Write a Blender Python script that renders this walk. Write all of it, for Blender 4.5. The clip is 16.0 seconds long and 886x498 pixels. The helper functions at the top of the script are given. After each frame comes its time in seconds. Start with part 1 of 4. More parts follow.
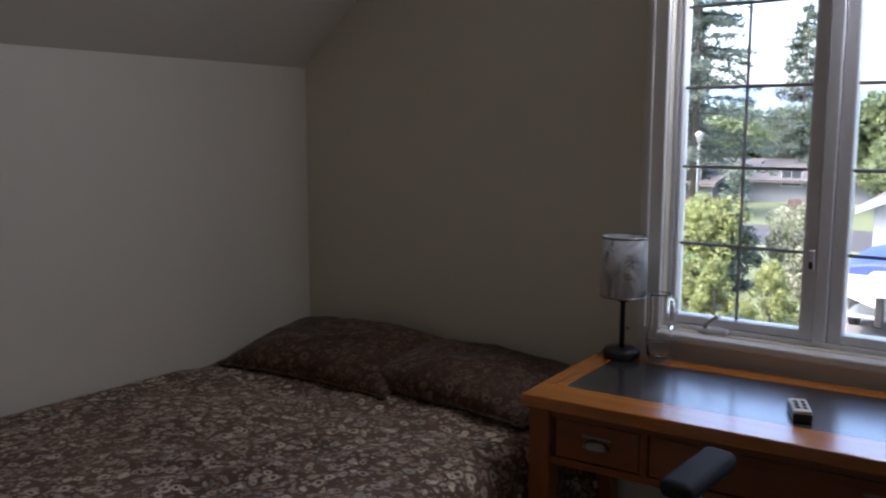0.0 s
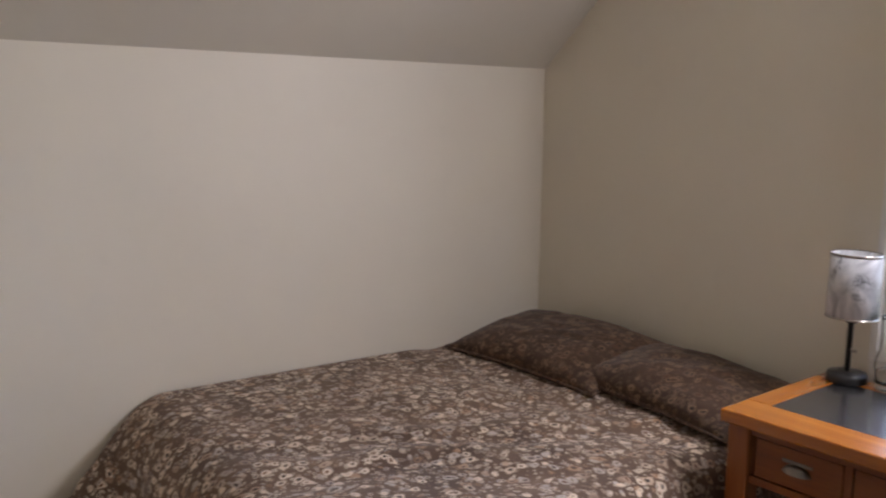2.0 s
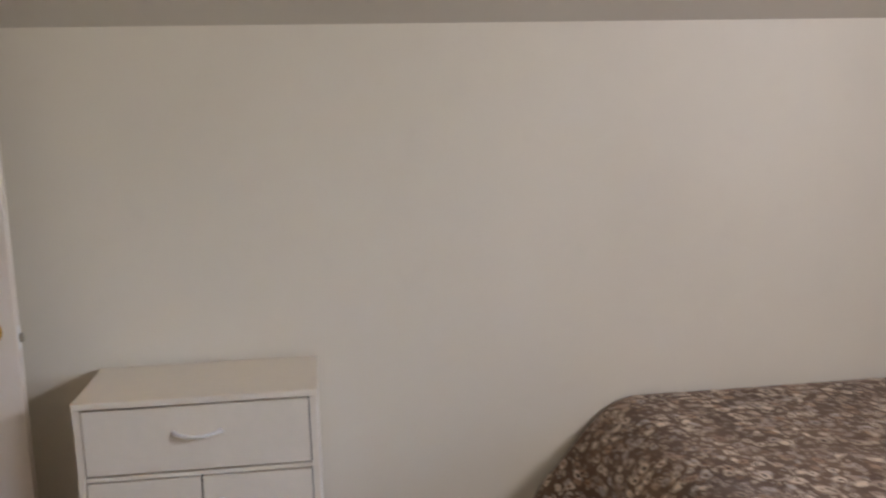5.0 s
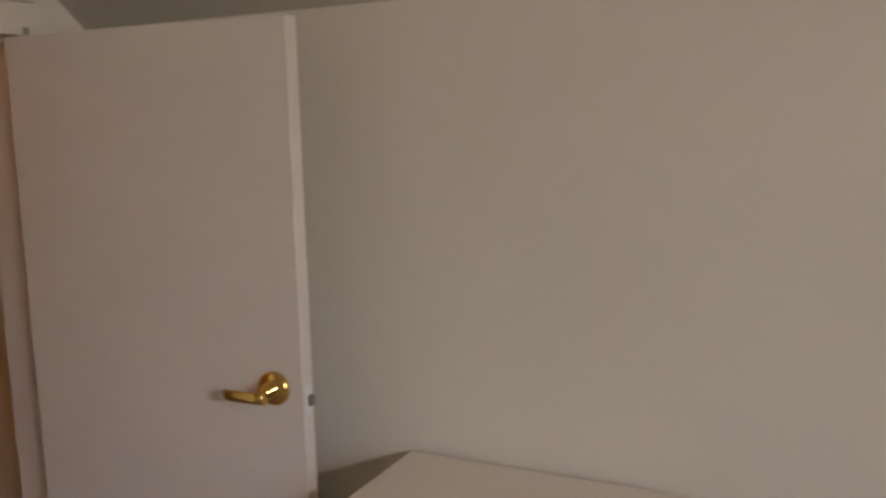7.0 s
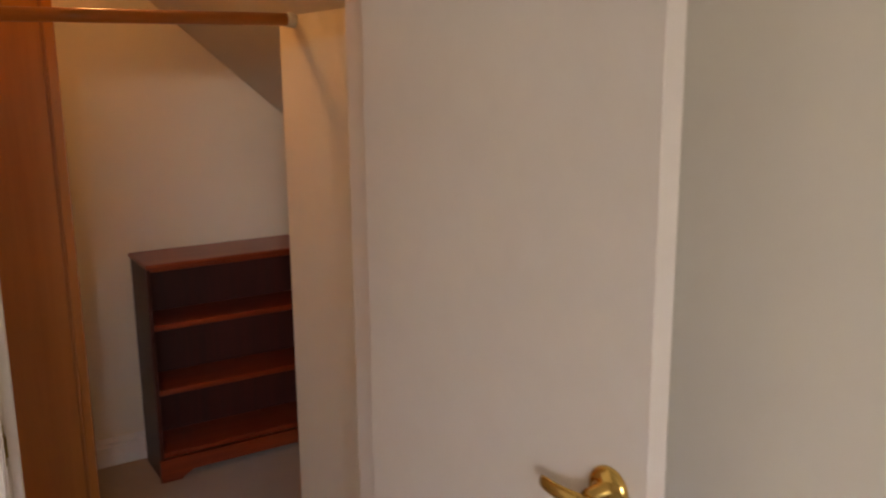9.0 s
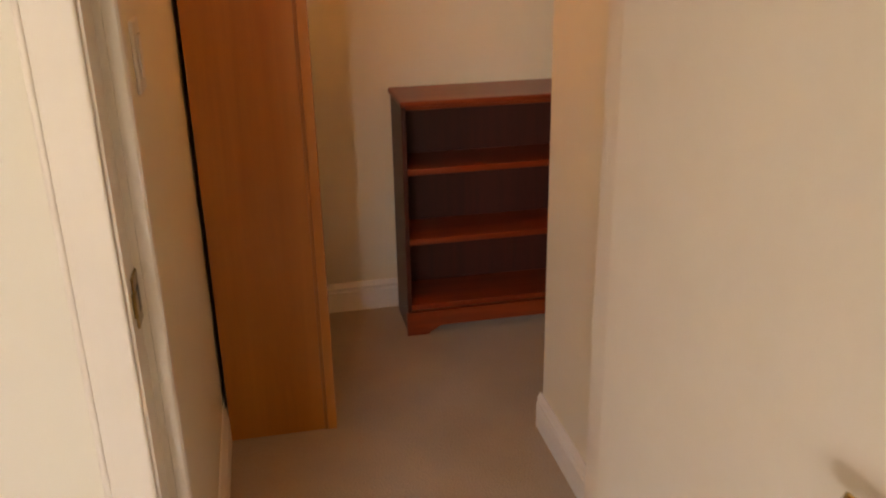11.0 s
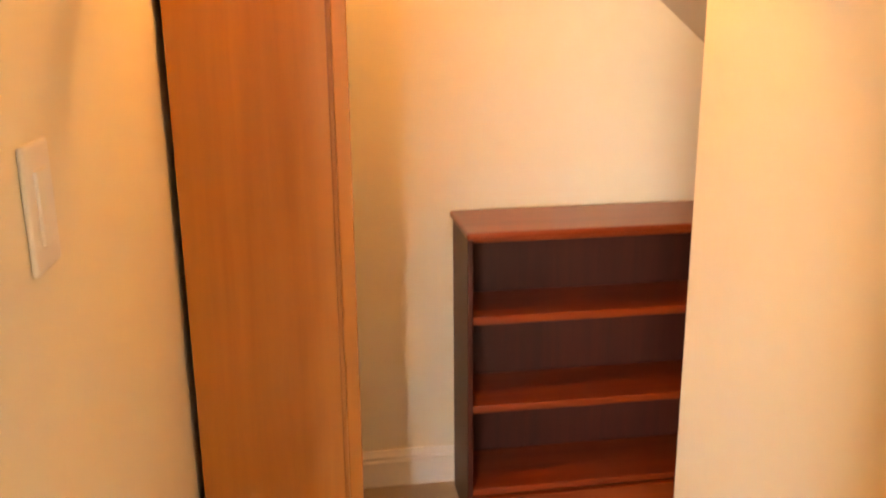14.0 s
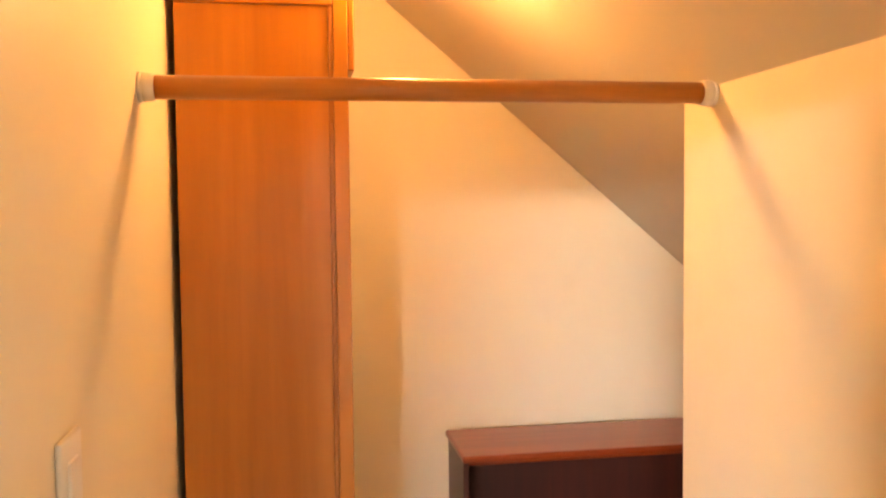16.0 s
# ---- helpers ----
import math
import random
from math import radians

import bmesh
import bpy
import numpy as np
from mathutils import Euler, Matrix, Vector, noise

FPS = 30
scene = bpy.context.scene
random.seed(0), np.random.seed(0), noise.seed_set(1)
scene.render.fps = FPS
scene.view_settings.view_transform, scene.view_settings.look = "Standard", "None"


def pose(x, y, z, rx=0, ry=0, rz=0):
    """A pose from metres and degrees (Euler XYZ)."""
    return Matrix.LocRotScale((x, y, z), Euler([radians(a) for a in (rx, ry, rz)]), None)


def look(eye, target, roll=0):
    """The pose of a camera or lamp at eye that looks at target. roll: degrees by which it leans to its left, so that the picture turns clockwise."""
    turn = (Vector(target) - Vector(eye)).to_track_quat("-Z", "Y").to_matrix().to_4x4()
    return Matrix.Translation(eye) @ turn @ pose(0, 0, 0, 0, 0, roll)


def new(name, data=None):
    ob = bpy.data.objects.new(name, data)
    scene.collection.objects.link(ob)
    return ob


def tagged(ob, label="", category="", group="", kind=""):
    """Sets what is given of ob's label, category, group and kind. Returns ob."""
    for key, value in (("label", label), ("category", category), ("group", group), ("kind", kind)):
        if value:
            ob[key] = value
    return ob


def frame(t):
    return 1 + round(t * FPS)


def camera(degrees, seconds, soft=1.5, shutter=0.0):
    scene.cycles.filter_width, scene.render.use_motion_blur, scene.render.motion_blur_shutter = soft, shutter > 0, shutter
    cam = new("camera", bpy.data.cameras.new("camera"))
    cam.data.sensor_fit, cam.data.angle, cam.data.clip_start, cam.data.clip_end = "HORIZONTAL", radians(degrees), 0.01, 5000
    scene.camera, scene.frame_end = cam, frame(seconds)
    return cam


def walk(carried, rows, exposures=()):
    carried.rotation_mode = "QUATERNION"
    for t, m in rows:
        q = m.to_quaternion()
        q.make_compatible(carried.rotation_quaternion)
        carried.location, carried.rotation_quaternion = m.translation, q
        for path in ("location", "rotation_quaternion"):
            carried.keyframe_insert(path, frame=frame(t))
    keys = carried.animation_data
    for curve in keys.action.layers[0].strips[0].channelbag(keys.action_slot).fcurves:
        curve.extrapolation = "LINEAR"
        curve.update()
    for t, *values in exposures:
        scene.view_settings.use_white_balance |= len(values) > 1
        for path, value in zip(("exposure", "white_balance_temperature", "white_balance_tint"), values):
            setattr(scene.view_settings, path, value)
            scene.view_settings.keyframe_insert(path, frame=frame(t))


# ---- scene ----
cam = camera(54.5, 16.0, soft=2.1, shutter=0.5)
# seconds, place, turn
PATH = [
    (0, 2.366, 1.406, 1.389, 82.17, -0.07, 36.74),
    (0.5, 2.339, 1.406, 1.395, 82.21, -0.73, 39.95),
    (1, 2.454, 1.450, 1.421, 81.91, -0.63, 45.97),
    (1.5, 2.516, 1.452, 1.449, 81.10, -0.55, 50.56),
    (2, 2.535, 1.456, 1.442, 81.10, -0.75, 54.89),
    (2.5, 2.549, 1.471, 1.430, 81.24, -0.67, 60.14),
    (3, 2.556, 1.465, 1.422, 81.52, -0.73, 64.74),
    (3.5, 2.534, 1.450, 1.425, 81.03, -0.67, 69.46),
    (4, 2.458, 1.372, 1.419, 80.29, -1.64, 73.17),
    (4.2, 2.433, 1.367, 1.416, 80.55, 0.00, 73.92),
    (6.3, 1.763, 1.443, 1.403, 79.34, -1.15, 99.76),
    (6.5, 1.699, 1.429, 1.402, 79.68, -0.50, 102.27),
    (7, 1.406, 1.567, 1.402, 81.52, 1.37, 116.15),
    (7.5, 1.233, 1.494, 1.428, 78.25, 1.74, 124.67),
    (8, 1.109, 1.489, 1.456, 78.39, -0.59, 135.43),
    (8.5, 0.988, 1.448, 1.455, 76.41, 0.78, 143.06),
    (9, 0.898, 1.356, 1.459, 78.17, 0.52, 147.59),
    (9.5, 0.803, 1.257, 1.429, 75.79, 1.57, 154.55),
    (10, 0.699, 1.180, 1.407, 75.55, 0.75, 163.76),
    (10.2, 0.655, 1.162, 1.400, 73.87, 0.95, 167.00),
    (12.3, 0.610, 0.561, 1.275, 67.10, 0.82, 168.79),
    (12.5, 0.594, 0.496, 1.272, 68.28, -0.18, 168.80),
    (13, 0.583, 0.394, 1.264, 68.39, -0.31, 169.63),
    (13.5, 0.600, 0.354, 1.273, 71.60, 0.76, 170.22),
    (14, 0.583, 0.359, 1.310, 74.91, 0.53, 171.29),
    (14.5, 0.584, 0.361, 1.341, 78.49, 0.62, 170.89),
    (15, 0.583, 0.374, 1.364, 80.86, 0.58, 170.84),
    (15.5, 0.595, 0.395, 1.397, 84.50, 0.55, 170.75),
    (16, 0.603, 0.415, 1.420, 87.05, 0.57, 170.68),
]
EXPOSURES = [
    (0.0, 2.72, 5950, 19),
    (0.5, 3.27, 6000, 21),
    (1.0, 3.75, 6000, 22),
    (1.5, 4.12, 6250, 22),
    (2.5, 4.6, 6550, 20),
    (3.5, 4.6, 6500, 19),
    (4.2, 4.65, 6450, 19),
    (6.5, 4.3, 6950, 23),
    (7.5, 4.15, 7200, 25),
    (9.0, 4.75, 7450, 24),
    (10.2, 5.05, 8500, 22),
    (12.5, 6.1, 10300, 18),
    (14.0, 6.8, 9400, 16),
    (16.0, 6.7, 8200, 15),
]
walk(cam, [(t, pose(x, y, z, rx, ry, rz)) for t, x, y, z, rx, ry, rz in PATH], EXPOSURES)

# ---- world, sun, window light, exposure ----
world = bpy.data.worlds.new("world")
scene.world = world
world.use_nodes = True
wt = world.node_tree
sky = wt.nodes.new("ShaderNodeTexSky")
sky.sky_type, sky.sun_disc = "NISHITA", False
sky.sun_elevation, sky.sun_rotation = radians(48), radians(215)
sky.air_density, sky.dust_density, sky.ozone_density = 1.0, 4.0, 1.0
wt.links.new(sky.outputs[0], wt.nodes["Background"].inputs[0])
wt.nodes["Background"].inputs[1].default_value = 0.15


def lamp(name, kind, m, energy, colour):
    data = bpy.data.lights.new(name, kind)
    data.energy, data.color = energy, colour
    ob = new(name, data)
    ob.matrix_world = m
    return ob


sun = lamp("sun", "SUN", look((-20, -25, 40), (0, 0, 0)), 1.0, (1.0, 0.96, 0.9))
sun.data.angle = radians(12)
# sky light that falls in through the window's upper panes
skylight = lamp("window_daylight", "AREA", look((2.08, 3.69, 1.885), (1.72, 2.84, 1.50)), 1.5, (0.93, 0.96, 1.0))
skylight.data.shape, skylight.data.size, skylight.data.size_y = "RECTANGLE", 1.12, 0.17

# ---- plan, in metres ----
G = 3.716          # gable wall
E, M = 1.62, 0.853  # eave height at the knee wall, roof slope
B = -1.881         # closet's back wall
LW, KX, KE = 0.824, -0.043, -0.973  # passage walls and the knee wall's end
FLAT = 2.45        # flat ceiling
XR = 4.8           # plain east wall


def roof(x):
    return min(E + M * x, FLAT)


def eaves(x):
    """Height of the closet's slope, a little above the bedroom's."""
    return roof(x) + 0.02


# ---- materials ----
def nodes(name):
    m = bpy.data.materials.new(name)
    m.use_nodes = True
    t = m.node_tree
    return m, t, t.nodes["Principled BSDF"]


def add(t, kind, **kw):
    n = t.nodes.new("ShaderNode" + kind)
    for k, v in kw.items():
        n.inputs[k.replace("_", " ")].default_value = v
    return n


def coords(t, scale=(1, 1, 1), rot=(0, 0, 0), kind="Object"):
    c = t.nodes.new("ShaderNodeTexCoord")
    mp = add(t, "Mapping")
    mp.inputs["Scale"].default_value = scale
    mp.inputs["Rotation"].default_value = rot
    t.links.new(c.outputs[kind], mp.inputs[0])
    return mp.outputs[0]


def ramp(t, src, stops):
    r = t.nodes.new("ShaderNodeValToRGB")
    while len(r.color_ramp.elements) < len(stops):
        r.color_ramp.elements.new(0.5)
    for e, (p, c) in zip(r.color_ramp.elements, stops):
        e.position, e.color = p, (*c, 1) if len(c) == 3 else c
    t.links.new(src, r.inputs[0])
    return r.outputs[0]


def mix(t, fac, a, b, blend="MIX"):
    n = t.nodes.new("ShaderNodeMix")
    n.data_type, n.blend_type = "RGBA", blend
    for s, v in ((n.inputs[0], fac), (n.inputs[6], a), (n.inputs[7], b)):
        if isinstance(v, bpy.types.NodeSocket):
            t.links.new(v, s)
        else:
            s.default_value = (*v, 1) if isinstance(v, tuple) else v
    return n.outputs[2]


def bump(t, bsdf, src, strength, dist):
    n = add(t, "Bump", Strength=strength, Distance=dist)
    t.links.new(src, n.inputs["Height"])
    t.links.new(n.outputs[0], bsdf.inputs["Normal"])


def dim(c, k):
    return tuple(v * k for v in c)


def plain(name, c, rough=0.5, metal=0.0, var=0.08, scale=30, relief=0.05, dist=0.001, coat=0.0, haze=0.03):
    """Colour with fine grain and broad, faint stains."""
    m, t, b = nodes(name)
    p = coords(t)
    fine = add(t, "TexNoise", Scale=scale, Detail=6.0, Roughness=0.6)
    broad = add(t, "TexNoise", Scale=2.3, Detail=3.0)
    t.links.new(p, fine.inputs["Vector"])
    t.links.new(p, broad.inputs["Vector"])
    a = ramp(t, fine.outputs[0], [(0.25, dim(c, 1 - var)), (0.75, dim(c, 1 + var))])
    k = ramp(t, broad.outputs[0], [(0.3, (1 - var * 0.6,) * 3), (0.7, (1.0,) * 3)])
    t.links.new(mix(t, 1.0, a, k, "MULTIPLY"), b.inputs["Base Color"])
    r = ramp(t, fine.outputs[0], [(0.2, (max(rough - 0.06, 0.02),) * 3), (0.8, (min(rough + 0.06, 1),) * 3)])
    t.links.new(r, b.inputs["Roughness"])
    b.inputs["Metallic"].default_value = metal
    b.inputs["Coat Weight"].default_value = coat
    b.inputs["Coat Roughness"].default_value = haze
    if relief:
        bump(t, b, fine.outputs[0], relief, dist)
    return m


def paint(name, c, rough=0.55):
    """Rolled wall paint: orange-peel relief and slight unevenness."""
    m, t, b = nodes(name)
    p = coords(t)
    peel = add(t, "TexNoise", Scale=160.0, Detail=3.0)
    patch = add(t, "TexNoise", Scale=1.7, Detail=4.0, Roughness=0.55)
    scuff = add(t, "TexNoise", Scale=9.0, Detail=5.0, Distortion=0.6)
    for n in (peel, patch, scuff):
        t.links.new(p, n.inputs["Vector"])
    a = ramp(t, patch.outputs[0], [(0.3, dim(c, 0.965)), (0.7, dim(c, 1.02))])
    k = ramp(t, scuff.outputs[0], [(0.28, (0.985, 0.983, 0.98)), (0.42, (1, 1, 1))])
    t.links.new(mix(t, 1.0, a, k, "MULTIPLY"), b.inputs["Base Color"])
    b.inputs["Roughness"].default_value = rough
    bump(t, b, peel.outputs[0], 0.08, 0.002)
    return m


def wood(name, dark, light, rough=0.35, axis="z", coat=0.2, fine=1.0, pores=1.0):
    """Grain that runs along one axis, with pores and slow colour bands."""
    m, t, b = nodes(name)
    s = {"x": (0.9, 14, 14), "y": (14, 0.9, 14), "z": (14, 14, 0.9)}[axis]
    p = coords(t, tuple(v * fine for v in s))
    warp = add(t, "TexNoise", Scale=1.4, Detail=5.0, Distortion=1.2)
    pore = add(t, "TexNoise", Scale=9.0, Detail=8.0, Roughness=0.7)
    band = add(t, "TexNoise", Scale=0.55, Detail=2.0)
    for n in (warp, pore, band):
        t.links.new(p, n.inputs["Vector"])
    a = ramp(t, warp.outputs[0], [(0.25, dark), (0.5, tuple((x + y) / 2 for x, y in zip(dark, light))), (0.72, light)])
    k = ramp(t, pore.outputs[0], [(0.3, tuple(1 - pores * v for v in (0.14, 0.16, 0.18))), (0.6, (1.03, 1.03, 1.03))])
    c = mix(t, 1.0, a, k, "MULTIPLY")
    k2 = ramp(t, band.outputs[0], [(0.3, (0.88, 0.86, 0.84)), (0.7, (1.05, 1.05, 1.05))])
    t.links.new(mix(t, 1.0, c, k2, "MULTIPLY"), b.inputs["Base Color"])
    b.inputs["Roughness"].default_value = rough
    b.inputs["Coat Weight"].default_value = coat
    b.inputs["Coat Roughness"].default_value = 0.2
    bump(t, b, pore.outputs[0], 0.05, 0.001)
    return m


def carpet(name, c):
    m, t, b = nodes(name)
    p = coords(t)
    pile = add(t, "TexNoise", Scale=420.0, Detail=2.0)
    tuft = add(t, "TexVoronoi", Scale=210.0)
    tread = add(t, "TexNoise", Scale=3.2, Detail=4.0)
    for n in (pile, tuft, tread):
        t.links.new(p, n.inputs["Vector"])
    a = ramp(t, pile.outputs[0], [(0.3, dim(c, 0.78)), (0.7, dim(c, 1.12))])
    k = ramp(t, tread.outputs[0], [(0.35, (0.88, 0.88, 0.88)), (0.65, (1.04, 1.04, 1.04))])
    t.links.new(mix(t, 1.0, a, k, "MULTIPLY"), b.inputs["Base Color"])
    b.inputs["Roughness"].default_value = 0.95
    b.inputs["Sheen Weight"].default_value = 0.3
    bump(t, b, tuft.outputs[0], 0.5, 0.004)
    return m


def floral(name, tone=(1.0, 1.0, 1.0), bold=1.0):
    """Dense brown and cream flower print on woven cloth."""
    m, t, b = nodes(name)
    p = coords(t)
    wob = add(t, "TexNoise", Scale=16.0, Detail=3.0)
    t.links.new(p, wob.inputs["Vector"])
    v = mix(t, 0.05, p, wob.outputs["Color"])
    ground = add(t, "TexNoise", Scale=6.0, Detail=5.0)
    zone = add(t, "TexNoise", Scale=8.0, Detail=3.0)
    weave = add(t, "TexNoise", Scale=330.0, Detail=2.0)
    for n in (ground, zone, weave):
        t.links.new(p, n.inputs["Vector"])
    c = ramp(t, ground.outputs[0], [(0.3, (0.10, 0.058, 0.036)), (0.55, (0.165, 0.10, 0.064)), (0.75, (0.235, 0.15, 0.10))])
    much = ramp(t, zone.outputs[0], [(0.34, (0.55, 0.55, 0.55)), (0.5, (1, 1, 1))])
    for scale, shade in ((60.0, 1.2), (32.0, 1.6)):
        cell = add(t, "TexVoronoi", Scale=scale, Randomness=0.9)
        t.links.new(v, cell.inputs["Vector"])
        pick = t.nodes.new("ShaderNodeSeparateColor")
        t.links.new(cell.outputs["Color"], pick.inputs[0])
        ring = ramp(t, cell.outputs["Distance"], [(0.0, (0, 0, 0)), (0.15, (0, 0, 0)), (0.25, (0.85, 0.85, 0.85)), (0.34, (0.85, 0.85, 0.85)), (0.46, (0, 0, 0))])
        heart = ramp(t, cell.outputs["Distance"], [(0.0, (0.95, 0.95, 0.95)), (0.12, (0.95, 0.95, 0.95)), (0.21, (0, 0, 0))])
        petal = ramp(t, pick.outputs[0], [(0.0, dim((0.56, 0.46, 0.36), shade)), (0.42, dim((0.60, 0.51, 0.41), shade)), (0.54, dim((0.29, 0.17, 0.10), shade)), (0.7, dim((0.33, 0.26, 0.21), shade)), (1.0, dim((0.40, 0.36, 0.33), shade))])
        core = ramp(t, pick.outputs[1], [(0.0, (0.035, 0.027, 0.022)), (0.45, (0.07, 0.052, 0.042)), (0.6, (0.27, 0.125, 0.06)), (1.0, (0.12, 0.12, 0.13))])
        ring = mix(t, 1.0, ring, (bold, bold, bold), "MULTIPLY")
        c = mix(t, mix(t, 1.0, ring, much, "MULTIPLY"), c, petal)
        c = mix(t, mix(t, 1.0, heart, much, "MULTIPLY"), c, core)
    c = mix(t, 1.0, c, tone, "MULTIPLY")
    t.links.new(c, b.inputs["Base Color"])
    b.inputs["Roughness"].default_value = 0.85
    b.inputs["Sheen Weight"].default_value = 0.1
    bump(t, b, weave.outputs[0], 0.25, 0.0015)
    return m


def printed_shade(name):
    """White cloth with a pale grey flower and black scrollwork in patches."""
    m, t, b = nodes(name)
    p = coords(t, (1, 1, 0.8))
    blot = add(t, "TexNoise", Scale=11.0, Detail=5.0, Distortion=1.2)
    scroll = add(t, "TexNoise", Scale=58.0, Detail=2.0, Distortion=2.6)
    where = add(t, "TexNoise", Scale=8.5, Detail=2.0, Distortion=0.6)
    for n in (blot, scroll, where):
        t.links.new(p, n.inputs["Vector"])
    c = ramp(t, blot.outputs[0], [(0.38, (0.40, 0.40, 0.41)), (0.47, (0.62, 0.62, 0.62)), (0.58, (0.86, 0.85, 0.84))])
    lines = ramp(t, scroll.outputs[0], [(0.42, (0, 0, 0)), (0.46, (1, 1, 1)), (0.53, (1, 1, 1)), (0.57, (0, 0, 0))])
    zone = ramp(t, where.outputs[0], [(0.50, (0, 0, 0)), (0.56, (1, 1, 1))])
    c = mix(t, mix(t, 1.0, zone, lines, "MULTIPLY"), c, (0.05, 0.05, 0.05))
    t.links.new(c, b.inputs["Base Color"])
    b.inputs["Roughness"].default_value = 0.8
    b.inputs["Transmission Weight"].default_value = 0.3
    return m


def glass(name, tint=(1, 1, 1), ior=1.45):
    m, t, b = nodes(name)
    b.inputs["Base Color"].default_value = (*tint, 1)
    b.inputs["Roughness"].default_value = 0.0
    b.inputs["Transmission Weight"].default_value = 1.0
    b.inputs["IOR"].default_value = ior
    return m


def pane(name):
    """Thin window glass: clear, with a faint reflection."""
    m, t, b = nodes(name)
    clear = t.nodes.new("ShaderNodeBsdfTransparent")
    gloss = add(t, "BsdfGlossy", Roughness=0.01)
    fres = add(t, "Fresnel", IOR=1.4)
    s = t.nodes.new("ShaderNodeMixShader")
    t.links.new(fres.outputs[0], s.inputs[0])
    t.links.new(clear.outputs[0], s.inputs[1])
    t.links.new(gloss.outputs[0], s.inputs[2])
    t.links.new(s.outputs[0], t.nodes["Material Output"].inputs[0])
    return m


def glow(name, c, strength):
    m, t, b = nodes(name)
    b.inputs["Emission Color"].default_value = (*c, 1)
    b.inputs["Emission Strength"].default_value = strength
    b.inputs["Base Color"].default_value = (1, 1, 1, 1)
    return m


def foliage(name, a, c, rough=0.6):
    m, t, b = nodes(name)
    g = t.nodes.new("ShaderNodeNewGeometry")
    o = ramp(t, g.outputs["Random Per Island"], [(0.0, a), (1.0, c)])
    n = add(t, "TexNoise", Scale=1.1, Detail=3.0)
    t.links.new(coords(t), n.inputs["Vector"])
    k = ramp(t, n.outputs[0], [(0.3, (0.72, 0.75, 0.7)), (0.7, (1.12, 1.1, 1.0))])
    t.links.new(mix(t, 1.0, o, k, "MULTIPLY"), b.inputs["Base Color"])
    b.inputs["Roughness"].default_value = rough
    back = t.nodes.new("ShaderNodeBsdfTranslucent")
    t.links.new(b.inputs["Base Color"].links[0].from_socket, back.inputs[0])
    s = t.nodes.new("ShaderNodeMixShader")
    s.inputs[0].default_value = 0.55
    t.links.new(b.outputs[0], s.inputs[1])
    t.links.new(back.outputs[0], s.inputs[2])
    t.links.new(s.outputs[0], t.nodes["Material Output"].inputs[0])
    return m


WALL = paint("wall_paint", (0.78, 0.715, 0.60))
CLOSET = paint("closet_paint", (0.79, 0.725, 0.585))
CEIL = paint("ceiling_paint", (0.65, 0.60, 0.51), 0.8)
TRIM = plain("trim_paint", (0.80, 0.77, 0.73), 0.35, var=0.03, scale=60, relief=0.03)
DOOR = plain("door_paint", (0.78, 0.70, 0.61), 0.4, var=0.025, scale=14, relief=0.04, dist=0.002)
VINYL = plain("window_vinyl", (0.80, 0.79, 0.80), 0.35, var=0.03, scale=50, relief=0.02)
# white grille bars, greyed in colour as they stand against the sky
GRILLE = plain("grille_grey_backlit", (0.27, 0.27, 0.265), 0.4, var=0.04)
CARPET = carpet("beige_carpet", (0.42, 0.335, 0.26))
FLORAL = floral("floral_cloth", (0.88, 0.86, 0.84))
# pillows: same print, darkened in the cloth because the window is behind
FLORAL_P_SHADED = floral("floral_pillow_cloth_shaded", (0.36, 0.27, 0.19), 0.5)
MATTRESS = plain("mattress_cloth", (0.6, 0.57, 0.5), 0.9, scale=200, relief=0.2)
DARKWOOD = wood("dark_bed_wood", (0.05, 0.018, 0.01), (0.1, 0.035, 0.018), 0.35, "x")
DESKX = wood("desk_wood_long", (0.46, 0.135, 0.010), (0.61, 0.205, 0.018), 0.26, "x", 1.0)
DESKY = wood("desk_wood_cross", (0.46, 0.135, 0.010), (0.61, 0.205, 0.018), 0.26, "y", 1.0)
# legs and drawer fronts: same wood, darkened where the window's light misses
DESKZ_SHADED = wood("desk_wood_upright_shaded", (0.26, 0.064, 0.007), (0.37, 0.105, 0.012), 0.3, "z", 0.3)
DRAWER_SHADED = wood("desk_drawer_wood_shaded", (0.22, 0.052, 0.006), (0.32, 0.09, 0.010), 0.3, "x", 0.3)
LEATHER = plain("black_leather", (0.013, 0.0135, 0.015), 0.45, var=0.2, scale=240, relief=0.06, dist=0.0004, coat=1.0, haze=0.21)
LEATHER.node_tree.nodes["Principled BSDF"].inputs["Coat IOR"].default_value = 2.6
PULL = plain("aged_pewter", (0.3, 0.28, 0.25), 0.32, 1.0, var=0.2, scale=60)
BLACK = plain("black_enamel", (0.018, 0.017, 0.017), 0.35, var=0.2, scale=80)
RUBBER = plain("dark_grey_plastic", (0.012, 0.0125, 0.014), 0.78, var=0.15, scale=140, relief=0.1)
CHAIRCLOTH = plain("charcoal_cloth", (0.04, 0.042, 0.05), 0.85, var=0.2, scale=300, relief=0.3)
SHADE = printed_shade("printed_shade")
JUG = glass("clear_glass")
WATER = glass("water", (0.97, 0.98, 1.0), 1.33)
BEIGE = plain("beige_plastic", (0.62, 0.58, 0.48), 0.45, var=0.05)
CABINET = plain("cream_laminate", (0.80, 0.72, 0.60), 0.38, var=0.025, scale=40, relief=0.02)
GAP = plain("shadow_gap_board", (0.012, 0.009, 0.007), 0.9)
WHITEPL = plain("white_plastic", (0.82, 0.80, 0.76), 0.35, var=0.02)
